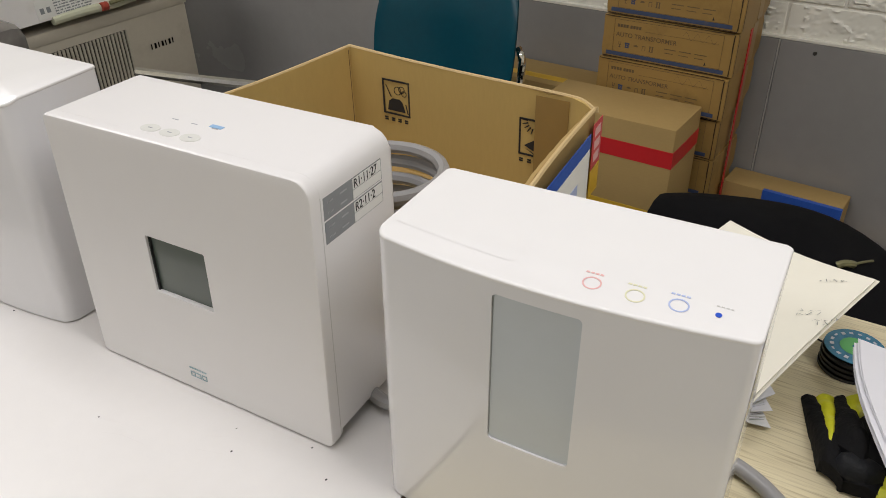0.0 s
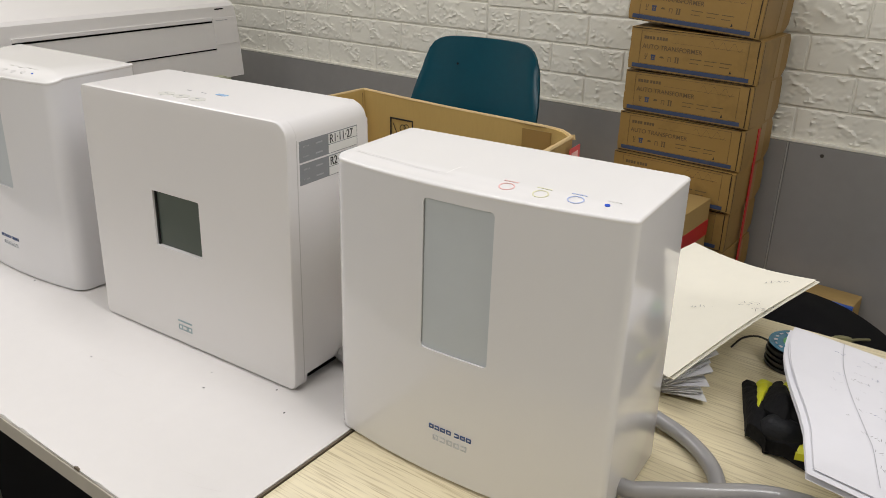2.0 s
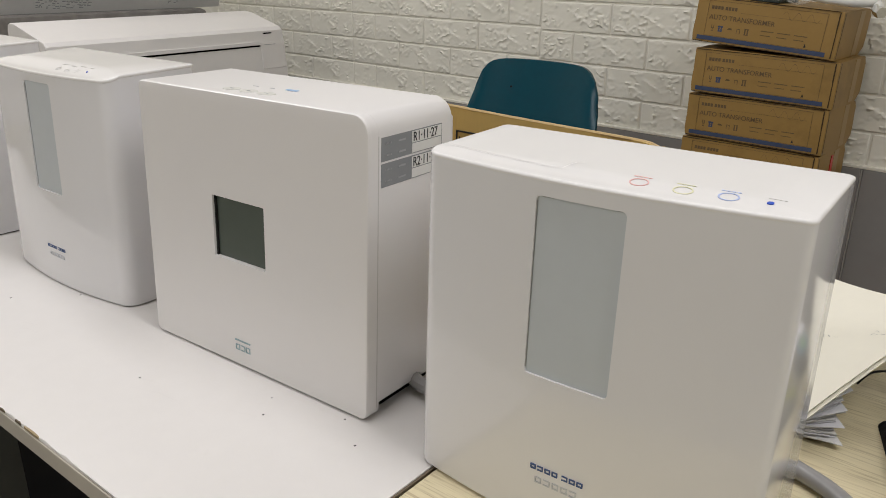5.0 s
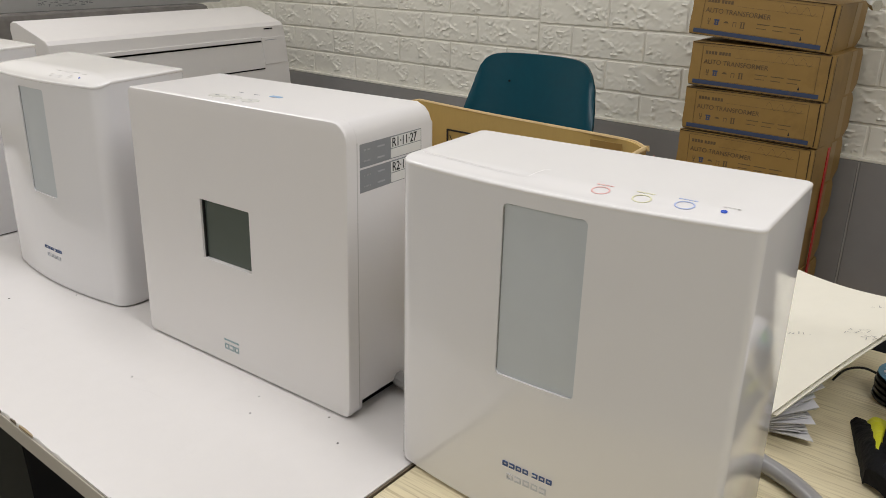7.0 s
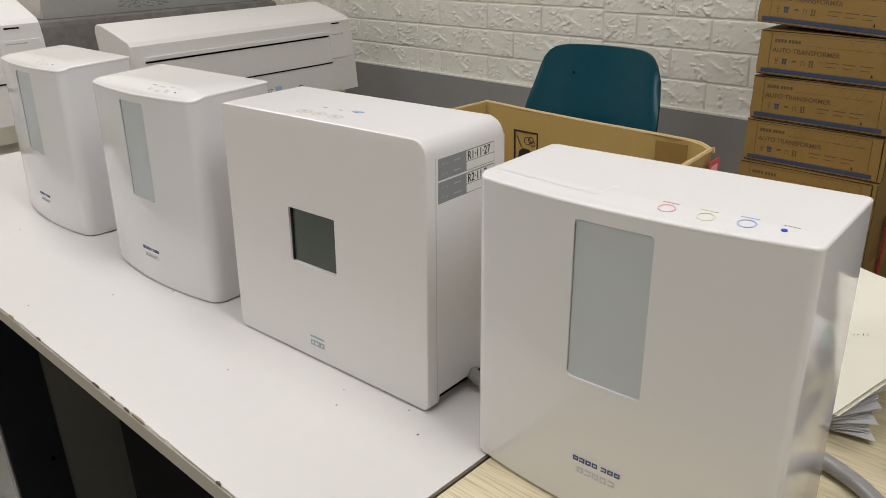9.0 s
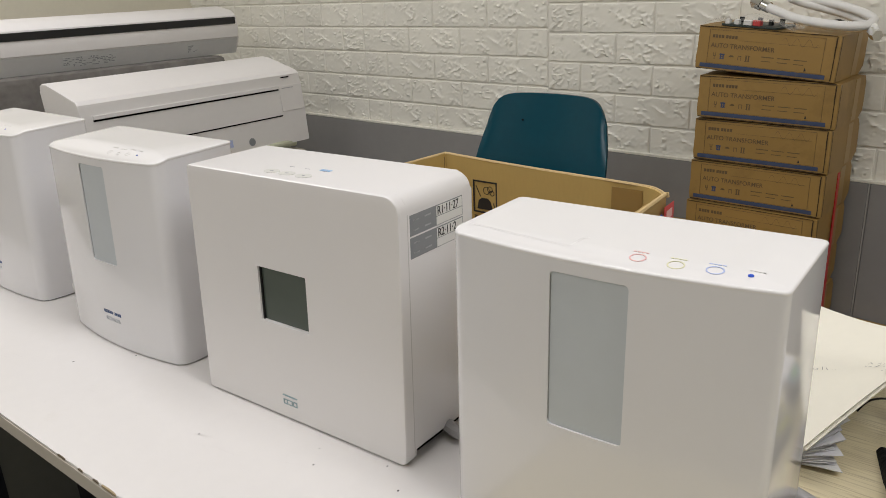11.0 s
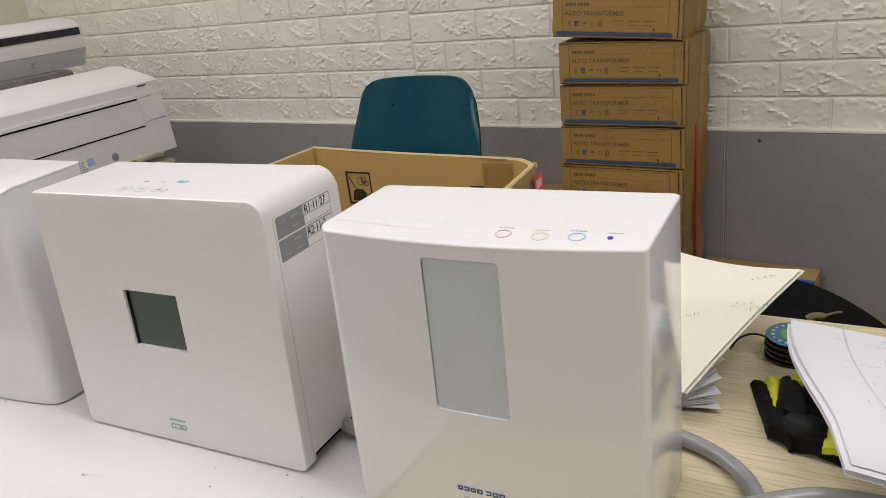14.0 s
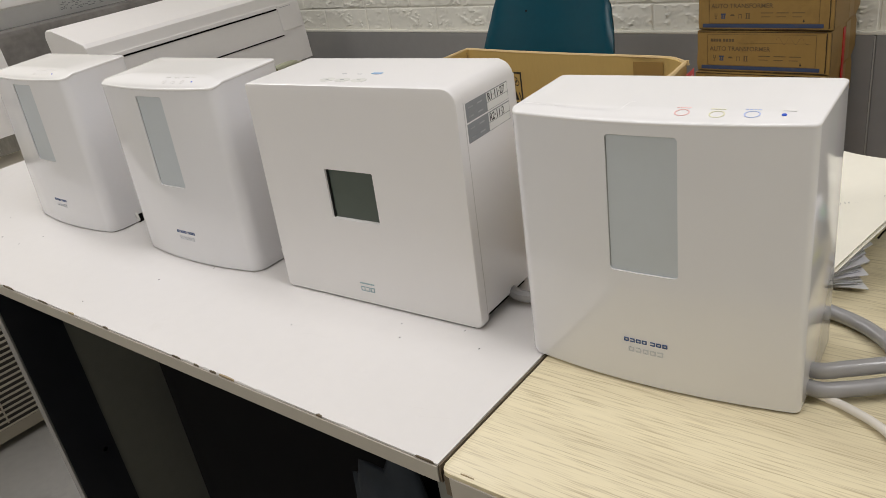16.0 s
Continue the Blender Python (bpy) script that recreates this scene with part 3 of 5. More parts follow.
    part("mark", bars(glyphs(5, -0.0150, 0.0060, 0.0046, 0.0042, 9)), M_SILVER, u, "silver printed shapes", pose(0, -B - 0.00005, 0.0318))

    def on_top(name, bm, c, tag, x, y):
        slope = math.degrees(math.atan2(top(y + 0.003) - top(y - 0.003), 0.006))
        part(name, bm, c, u, tag, pose(x, y, top(y) + 0.0001, slope))

    for x, y, c, tag in ((0.0230, 0.0105, M_PINK, "red"), (0.0472, 0.0098, M_YEL, "yellow"), (0.0700, 0.0118, M_BLUE, "blue")):
        if plain:
            c, tag, x = M_SEAM, "grey", x * 0.72 - 0.002
        on_top("touch_ring", ring(0.0054 if not plain else 0.0034, 0.0009, 0.0002), c, tag + " printed touch ring", x, y)
        bm = bmesh.new()
        for i in range(4):
            add_box(bm, -0.0052 + i * 0.0027, -0.0032 + i * 0.0027, 0, 0.0015, 0, 0.0002)
        on_top("caption", bm, c, tag + " printed bars", x - 0.001, y + 0.0085)
    on_top("led", disc(0.0017 if not plain else 0.0011, 0.0005, 16), M_LED, "small blue indicator", 0.0900 if not plain else 0.066, 0.0125)
    bm = bmesh.new()
    for i in range(4):
        add_box(bm, -0.004 + i * 0.0024, -0.0025 + i * 0.0024, 0, 0.0010, 0, 0.0002)
    on_top("caption", bm, M_SEAM, "grey printed bars", 0.0915 if not plain else 0.062, 0.0200)
    # seam of the filter cover, following the bow of the front
    if not plain:
        bm = bmesh.new()
        xs = [-0.108 + 0.0043 * i for i in range(20)]
        line = [(x, front(x) + 0.0185) for x in xs] + [(-0.0235, 0.0115), (-0.0228, 0.020), (-0.0220, 0.0285), (-0.0185, 0.0310)]
        for (xa, ya), (xb, yb) in zip(line, line[1:]):
            d = Vector((xb - xa, yb - ya)).normalized() * 0.00035
            bm.faces.new([bm.verts.new((x, y, top(y) + 0.00015)) for x, y in ((xa + d.y, ya - d.x), (xb + d.y, yb - d.x), (xb - d.y, yb + d.x), (xa - d.y, ya + d.x))])
        part("cover_seam", bm, M_FAINT, u, "faint seam of the filter cover")
    if hook:
        part("outlet", tube([(0, 0, 0), (0.004, -0.002, 0.002), (0.005, -0.003, 0.008), (0.001, -0.002, 0.012)], 0.0022, 8), M_LABELW, u, "small white hooked outlet", pose(W / 2 - 0.003, 0.046, 0.003))
        part("notch", box(-0.002, 0.0006, -0.016, 0.018, 0, 0.0125), M_DARKGAP, u, "dark notch beside the foot", pose(W / 2, 0.060, 0.0))
    lean(u, k, D)
    return u


def wide_ionizer(m):
    """Satin white unit with a flat front, a small sunken LCD and stickers on its side."""
    W, D, H = 0.2675, 0.1093, 0.2367
    u = thing("water_ionizer", m, "satin white wide water ionizer with a small LCD", "water ionizer", "row of water ionizers on the desks")
    out = []
    for cx, cz, a, q in ((W / 2, H, 0, 0.0145), (-W / 2, H, 90, 0.0045), (-W / 2, 0.0012, 180, 0.005), (W / 2, 0.0012, 270, 0.007)):
        ox, oz = (-q if cx > 0 else q), (-q if cz > 0.1 else q)
        out += [(cx + ox + q * math.cos(radians(a + 18 * i)), cz + oz + q * math.sin(radians(a + 18 * i))) for i in range(6)]
    low = [(x, z if z > 0.05 else 0.0085 + 0.6 * z) for x, z in out]
    part("body", prism(low, D - 0.0118, 0.003, axis="y"), M_WHITE, u, "", pose(0, 0.0113, 0))
    for x in (-W / 2 + 0.012, W / 2 - 0.018):
        part("foot", box(x - 0.006, x + 0.014, 0.0118, 0.020, 0.0, 0.0100, 0.002, 2), M_WHITE, u)
    # front shell with a square opening
    wx0, wx1, wz0, wz1 = -0.0403, 0.0235, 0.0972, 0.1508
    bm = bmesh.new()
    hole = rounded_rect(wx0, wx1, wz0, wz1, 0.0012)
    rows = []
    k = len(out)
    for y, inset in ((0.0112, 0.0), (0.0026, 0.0), (0.0009, 0.0003), (0.0002, 0.0008), (0.0, 0.0017), (0.0, 0.0075)):
        rows.append([bm.verts.new((x * (1 - inset / (W / 2)), y, (z - H / 2) * (1 - inset / (H / 2)) + H / 2)) for x, z in out])
    rows.append([bm.verts.new((x, 0.0, z)) for x, z in hole])
    rows.append([bm.verts.new((x, 0.0052, z)) for x, z in hole])
    for a, b in zip(rows, rows[1:]):
        for i in range(k):
            bm.faces.new((a[i], a[(i + 1) % k], b[(i + 1) % k], b[i]))
    part("front_shell", bm, M_WHITE, u)
    part("seam", prism([(x * 1.0006, H / 2 + (z - H / 2) * 0.985) for x, z in out], 0.0010, axis="y"), M_SEAM, u, "grey seam behind the front shell", pose(0, 0.0110, 0))
    part("display", box(wx0, wx1, 0.0044, 0.0062, wz0, wz1), M_LCD, u, "dark grey-green LCD sunk into the front")
    # Black strips paint shade on the top and left walls of the opening.
    part("display_edge", bars([(wx0, wz1 - 0.0010, wx1 - wx0, 0.0010), (wx0, wz0, 0.0014, wz1 - wz0)], 0.0011), M_BLACKP, u, "black strips for the shaded top and left recess walls", pose(0, 0.0034, 0))
    # Contact shadow under the front, made as a dark plate.
    part("base", box(-W / 2 + 0.008, W / 2 - 0.010, 0.0022, D - 0.01, 0, 0.0045), M_DARKGAP, u, "dark plate painting the contact shadow under the unit")
    part("mark", bars([(-0.0105 + i * 0.0029, 0, 0.0021, 0.0014) for i in range(7)]), M_TEALP, u, "pale teal printed bars", pose(-0.0085, -0.0001, 0.0245))
    part("mark", bars(glyphs(3, -0.010, 0.0066, 0.0054, 0.0052, 9)), M_TEALP, u, "pale teal printed bars", pose(-0.0085, -0.0001, 0.0160))
    for x in (-0.0305, -0.0105, 0.0105):
        bm = disc(0.0088, 0.0004, 24)
        bmesh.ops.scale(bm, vec=(1.0, 0.80, 1), verts=bm.verts)
        b = part("button", bm, M_BUTTON, u, "oval grey membrane button", pose(x, 0.0205, H))
        part("caption", box(-0.002, 0.002, -0.0005, 0.0005, 0, 0.0003), M_INKG, b, "", pose(0, 0, 0.0004))
        part("caption", box(-0.003, 0.003, -0.0004, 0.0004, 0, 0.0003), M_INKG, u, "small grey printed bar", pose(x + 0.005, 0.0435, H))
    part("blue_tab", box(-0.006, 0.006, -0.0024, 0.0024, 0, 0.0004), mat("sky_blue_tab", (0.28, 0.48, 0.74), 0.4), u, "small sky blue tab", pose(0.0145, 0.0470, H))
    # two stickers on the right side
    for z, txt in ((0.2110, "R1·11·27"), (0.1922, "R2·11·2")):
        st = part("sticker", box(0, 0.0003, 0.0145, 0.0925, z - 0.0086, z + 0.0086), M_GREYP, u, "grey and white inspection sticker with a handwritten date", pose(W / 2, 0, 0))
        part("date_field", box(0.0003, 0.0006, 0.0520, 0.0915, z - 0.0005, z + 0.0078), M_LABELW, st, "white handwritten date field")
        part("blank_field", box(0.0003, 0.0006, 0.0520, 0.0915, z - 0.0080, z - 0.0012), M_LABELW, st)
        words("handwriting", txt, 0.0100, M_INK, st, Matrix.Translation((0.0008, 0.0530, z + 0.0004)) @ pose(0, 0, 0, 90, 0, 90) @ Matrix.Diagonal((0.90, 1, 1, 1)), "black handwritten date")
        part("print", bm_lines(0.0004, 0.019, z), M_INKG, st, "small pale printed bars")
    lean(u, 0.0474, D)
    return u


def bm_lines(x, y0, z):
    bm = bmesh.new()
    for dz in (0.0032, -0.005):
        for k in range(5):
            add_box(bm, x - 0.0001, x + 0.0001, y0 + k * 0.0016, y0 + k * 0.0016 + 0.001, z + dz, z + dz + 0.0012)
        add_box(bm, x - 0.0001, x + 0.0001, y0 + 0.016, y0 + 0.025, z + dz, z + dz + 0.0012)
    return bm


def on_desk(x, y, rz):
    return pose(x, y, 0.7301, 0, 0, rz)


tall_ionizer(on_desk(-0.1306, 0.3304, 5.85), "gloss white tall water ionizer straddling both desks", 0.2265, 0.0018, 0.018, 0.1062, 0.0371, -0.0284, 0.0257, 0.1037, 0.2139, 0.0001)
wide_ionizer(on_desk(-0.4378, 0.3129, 5.6))
tall_ionizer(on_desk(-0.7476, 0.2923, 4.1), "gloss white tall water ionizer beside the wide one", 0.2355, 0.0070, 0.030, 0.106, 0.0380, -0.0254, 0.0262, 0.1048, 0.2180, 0.0005, True, True)
tall_ionizer(on_desk(-1.0790, 0.2780, 2.0), "gloss white tall water ionizer at the end of the row", 0.2365, 0.0070, 0.030, 0.106, 0.0380, -0.0252, 0.0290, 0.1060, 0.2205, 0.0005, True, True)

# ---- hoses and cables at the ionizers ----
Z = 0.7375
solid("drain_hose", tube([(-0.085, 0.470, 0.745), (-0.060, 0.482, 0.742), (-0.033, 0.482, Z), (-0.008, 0.472, Z), (0.015, 0.454, Z), (0.030, 0.43, Z), (0.041, 0.40, Z), (0.052, 0.365, Z), (0.072, 0.32, Z), (0.10, 0.28, Z)], 0.0063, 12), M_HOSE, "smooth grey rubber drain hose looping over the desk", "hose")
solid("drain_hose", tube([(-0.06, 0.388, 0.750), (-0.020, 0.3745, 0.7515), (0.002, 0.385, 0.753), (0.026, 0.402, 0.754), (0.07, 0.435, 0.752), (0.13, 0.45, 0.745), (0.25, 0.44, Z)], 0.0063, 12), M_HOSE, "smooth grey rubber drain hose lying on the desk", "hose")
solid("drain_hose", tube([(-0.06, 0.378, 0.742), (-0.018, 0.3665, 0.7405), (0.005, 0.377, 0.7405), (0.029, 0.3925, 0.743), (0.07, 0.418, 0.752), (0.13, 0.432, 0.745), (0.25, 0.42, Z)], 0.0063, 12), M_HOSE, "smooth grey rubber drain hose lying on the desk", "hose")
solid("power_cord", tube([(-0.05, 0.384, 0.74), (-0.018, 0.371, 0.7345), (0.010, 0.363, 0.7345), (0.040, 0.348, 0.7345), (0.08, 0.31, 0.7345), (0.14, 0.30, 0.7345)], 0.0034, 12), M_HOSEW, "thin off-white tube lying on the desk", "cord")
solid("drain_hose", tube([(0.045, 0.405, Z), (0.056, 0.38, Z), (0.069, 0.35, Z), (0.10, 0.30, Z), (0.16, 0.26, Z)], 0.0055, 10), mat("clear_grey_hose", (0.55, 0.55, 0.56), 0.12, coat=0.6), "shiny pale grey tube bent across the desk", "hose")
solid("drain_hose", tube([(-0.36, 0.43, 0.748), (-0.335, 0.40, 0.744), (-0.295, 0.385, 0.740), (-0.25, 0.42, 0.739), (-0.22, 0.455, 0.739)], 0.0062, 10), M_HOSE, "grey hose running out behind the wide ionizer", "hose")
solid("drain_hose", tube([(-0.34, 0.41, 0.742), (-0.31, 0.39, 0.7365), (-0.27, 0.40, 0.7365), (-0.23, 0.44, 0.7365)], 0.0045, 8), M_HOSEW, "thin pale tube behind the wide ionizer", "hose")

# ---- open carton behind the ionizers ----
CA = 2.5
carton = thing("open_carton", pose(-0.468, 0.765, 0.7302, 0, 0, CA), "open brown cardboard carton with printed icons inside, holding hoses", "carton")
CW, CD, CH, CT = 0.350, 0.30, 0.152, 0.004


def rim_wall(p0, p1, h0, h1, seed, t=CT, curl=0.0):
    """A cardboard wall from p0 to p1 with an uneven cut rim."""
    rng = random.Random(seed)
    a, b = Vector(p0), Vector(p1)
    d = (b - a)
    nrm = Vector((-d.y, d.x)).normalized() * t
    n = 24
    bm = bmesh.new()
    rows = []
    for i in range(n + 1):
        q = a + d * (i / n)
        bow = math.sin(math.pi * i / n) * 0.006
        q = q + nrm.normalized() * (bow + curl * max(0.0, 1 - i / n / 0.16) ** 2)
        z = h0 + (h1 - h0) * i / n + rng.uniform(-0.0007, 0.0007)
        rows.append([bm.verts.new((q.x, q.y, 0)), bm.verts.new((q.x, q.y, z)), bm.verts.new((q.x + nrm.x, q.y + nrm.y, z)), bm.verts.new((q.x + nrm.x, q.y + nrm.y, 0))])
    for r, s in zip(rows, rows[1:]):
        for k in range(4):
            bm.faces.new((r[k], s[k], s[(k + 1) % 4], r[(k + 1) % 4]))
    bm.faces.new(rows[0])
    bm.faces.new(rows[-1])
    return bm


xl, xr, yb, yf = -CW / 2, CW / 2, 0.0, -CD
part("wall", rim_wall((xr, yb), (xl, yb), CH - 0.004, CH + 0.004, 1, CT, 0.024), M_CARDIN, carton, "tan inner face of the cardboard wall")
part("wall", rim_wall((xl, yb), (xl - 0.035, yf), CH + 0.004, CH + 0.002, 2), M_CARDIN, carton)
part("wall", rim_wall((xr + 0.03, yf), (xr + 0.002, yb - 0.024), CH - 0.012, CH - 0.004, 3), M_CARD, carton)
part("wall", rim_wall((xl - 0.035, yf), (xr + 0.03, yf), CH - 0.03, CH - 0.03, 4), M_CARD, carton)
part("bottom", box(xl - 0.02, xr, yf, yb, 0, 0.003), M_CARD, carton)
part("rim", tube([(xr + 0.001, yb - 0.026, CH - 0.004), (xr - 0.012, yb - 0.014, CH - 0.004), (xr - 0.030, yb - 0.0065, CH - 0.0035), (xr * 0.5, yb - 0.0065, CH - 0.002), (0, yb - 0.008, CH), (xl * 0.5, yb - 0.0065, CH + 0.002), (xl + 0.002, yb - 0.002, CH + 0.004)], 0.0022, 6), M_CARDEDGE, carton, "pale frayed cut rim")
part("rim", tube([(xl + 0.002, yb - 0.001, CH + 0.004), (xl - 0.0095, yf * 0.5, CH + 0.003), (xl - 0.033, yf, CH + 0.002)], 0.0022, 6), M_CARDEDGE, carton, "pale frayed cut rim")
part("rim", tube([(xr + 0.001, yb - 0.024, CH - 0.004), (xr + 0.011, yf * 0.5, CH - 0.008), (xr + 0.031, yf, CH - 0.012)], 0.0026, 6), M_CARDEDGE, carton, "pale frayed cut rim")
part("flap_scrap", prism([(0, 0), (0.010, 0.001), (0.009, 0.007), (0.003, 0.006)], 0.003, 0.0008, 1, axis="y"), M_CARDEDGE, carton, "torn cardboard scrap at the corner", pose(xr - 0.004, yb - 0.026, CH - 0.008))
part("corner_tape", box(xr - 0.075, xr - 0.034, yb - 0.0108, yb - 0.0102, 0.03, CH - 0.008), M_TAPEBRN, carton, "glossy brown tape inside the corner")
part("corner_fold", box(xl + 0.002, xl + 0.004, yb - 0.0075, yb - 0.0068, 0.0, CH), M_BOXPRINT, carton, "dark fold line")


def icon(kind):
    bm = bmesh.new()
    s, w = 0.030, 0.0016
    for x0, x1, z0, z1 in ((0, s, 0, w), (0, s, s * 1.12 - w, s * 1.12), (0, w, 0, s * 1.12), (s - w, s, 0, s * 1.12)):
        add_box(bm, x0, x1, -0.0003, 0.0003, z0, z1)
    if kind == "kettle":
        v = [bm.verts.new((x, -0.0003, z)) for x, z in ((0.005, 0.004), (0.025, 0.004), (0.022, 0.013), (0.019, 0.016), (0.011, 0.016), (0.007, 0.013))]
        bm.faces.new(v)
        for cx, cz, r in ((0.017, 0.024, 0.0042), (0.0215, 0.0255, 0.0035), (0.024, 0.022, 0.003)):
            q = [(cx + rr * math.cos(a), -0.0003, cz + rr * math.sin(a)) for a in np.linspace(0, 6.28, 13)[:-1] for rr in (r,)]
            p = [(cx + (r - 0.0008) * math.cos(a), -0.0003, cz + (r - 0.0008) * math.sin(a)) for a in np.linspace(0, 6.28, 13)[:-1]]
            q, p = [bm.verts.new(c) for c in q], [bm.verts.new(c) for c in p]
            for k in range(12):
                bm.faces.new((q[k], q[(k + 1) % 12], p[(k + 1) % 12], p[k]))
        for x0, z0, x1, z1 in ((0.0035, 0.028, 0.009, 0.017), (0.025, 0.012, 0.027, 0.003)):
            bm.faces.new([bm.verts.new(c) for c in ((x0, -0.0003, z0), (x0 + 0.0012, -0.0003, z0), (x1 + 0.0012, -0.0003, z1), (x1, -0.0003, z1))])
    else:
        for k in range(11):
            a = math.pi + math.pi * k / 10
            c, s2 = math.cos(a), math.sin(a)
            bm.faces.new([bm.verts.new((0.015 + r * math.cos(a + o), -0.0003, 0.032 + r * math.sin(a + o))) for r, o in ((0.007, -0.10), (0.0125, -0.03), (0.0125, 0.03), (0.007, 0.10))])
        bm.faces.new([bm.verts.new(c) for c in ((0.005, -0.0003, 0.009), (0.014, -0.0003, 0.015), (0.024, -0.0003, 0.011), (0.015, -0.0003, 0.005))])
        bm.faces.new([bm.verts.new(c) for c in ((0.006, -0.0003, 0.007), (0.015, -0.0003, 0.003), (0.024, -0.0003, 0.009), (0.015, -0.0003, 0.0015))])
    for k in range(4):
        for j in range(2):
            add_box(bm, 0.001 + k * 0.0075, 0.0045 + k * 0.0075, -0.0003, 0.0003, -0.0065 + j * 0.002, -0.0052 + j * 0.002)
    return bm


part("icon", icon("kettle"), M_INK, carton, "black printed warning icon", pose(-0.119, yb - 0.0085, 0.078) @ Matrix.Scale(1.4, 4))
part("icon", icon("sun"), M_INK, carton, "black printed warning icon", pose(0.079, yb - 0.0085, 0.066) @ Matrix.Scale(1.4, 4))
# printed outer side
side = pose(xr + 0.0045, yb, 0, 0, 0, math.degrees(math.atan2(0.03, CD)) )
for y0, y1, z0, z1, c, tag in ((-0.26, -0.052, 0.115, 0.132, M_TAPEBLUE, "blue"), (-0.26, -0.052, 0.02, 0.114, M_LABELW, "white"), (-0.044, -0.012, 0.085, 0.138, M_RED, "red"), (-0.044, -0.012, 0.05, 0.083, M_TAPEYEL, "yellow")):
    part("print", box(0.0004, 0.0010, y0, y1, z0, z1), c, carton, tag + " printed field on the outer side", side)
part("print", box(0.0011, 0.0014, -0.2, -0.09, 0.05, 0.09), M_BLUE, carton, "pale blue printed field on the outer side", side)
for k in range(3):
    part("print", box(0.0011, 0.0014, -0.038, -0.019, 0.092 + k * 0.015, 0.102 + k * 0.015), M_PINK, carton, "pale printed bars", side)
# hoses coiled inside the carton
for k in range(5):
    r = 0.078 - 0.004 * (k % 3)
    solid("coiled_hose", tube([(-0.47 + r * math.cos(a), 0.60 + 0.8 * r * math.sin(a), 0.7425 + 0.0190 * k + 0.005 * math.sin(a + 1)) for a in np.linspace(0, 2 * math.pi, 13)[:-1]], 0.0075, 8, 4, True), M_HOSE, "pale grey hose coiled inside the open carton", "hose", group="hoses in the carton")

# ---- chair ----
chair = thing("chair", pose(-1.068, 1.50, 0.0, 0, 0, 3), "teal moulded plastic chair with chrome tube legs", "chair")


def shell_back(u, v):
    q = 2 * u - 1
    w = 0.190 + 0.014 * math.sin(math.pi * min(v * 1.05, 1))
    z = 0.45 + 0.379 * v * (1 - 0.17 * abs(q) ** 8 - 0.012 * q * q)
    y = 0.055 + 0.09 * v - 0.035 * q * q + 0.004 * math.sin(8 * v)
    return (q * w * (1 - 0.05 * v ** 6 * abs(q) ** 3), y, z)


def slab(nx, ny, f, offset):
    """A closed shell between f and f moved by offset."""
    bm = bmesh.new()
    o = Vector(offset)
    a = [[bm.verts.new(f(i / nx, j / ny)) for j in range(ny + 1)] for i in range(nx + 1)]
    b = [[bm.verts.new(Vector(f(i / nx, j / ny)) + o) for j in range(ny + 1)] for i in range(nx + 1)]
    for i in range(nx):
        for j in range(ny):
            bm.faces.new((a[i][j], a[i + 1][j], a[i + 1][j + 1], a[i][j + 1]))
            bm.faces.new((b[i][j], b[i][j + 1], b[i + 1][j + 1], b[i + 1][j]))
    for i in range(nx):
        for j in (0, ny):
            bm.faces.new((a[i][j], a[i + 1][j], b[i + 1][j], b[i][j]))
    for j in range(ny):
        for i in (0, nx):
            bm.faces.new((a[i][j], a[i][j + 1], b[i][j + 1], b[i][j]))
    return bm


part("backrest", slab(24, 18, shell_back, (0, 0.008, 0.0)), M_TEAL, chair, "teal plastic shell back with rounded top", None, 50)
part("seat", slab(12, 12, lambda u, v: ((2 * u - 1) * (0.20 - 0.02 * (1 - v)), 0.07 - 0.40 * (1 - v), 0.448 - 0.02 * math.sin(math.pi * v) + 0.015 * (2 * u - 1) ** 2), (0, 0, -0.008)), M_TEAL, chair)
for x in (-0.07, 0.04):
    part("rivet", disc(0.0030, 0.002, 10), M_DARK, chair, "small dark rivet", pose(x, 0.117, 0.70 + 0.06 * (x < 0), 80))
for s in (-1, 1):
    part("leg", tube([(s * 0.20, 0.02, 0.0), (s * 0.205, 0.06, 0.3), (s * 0.207, 0.085, 0.46), (s * 0.206, 0.10, 0.57), (s * 0.19, 0.11, 0.60)], 0.010, 10), M_CHROME, chair, "chrome tube rising beside the back")
    part("leg", tube([(s * 0.19, -0.33, 0.0), (s * 0.185, -0.31, 0.25), (s * 0.18, -0.28, 0.425), (s * 0.185, 0.03, 0.425), (s * 0.203, 0.07, 0.36)], 0.010, 10), M_CHROME, chair)

# ---- stack of transformer boxes ----
BW, BD, BH = 0.320, 0.200, 0.1015


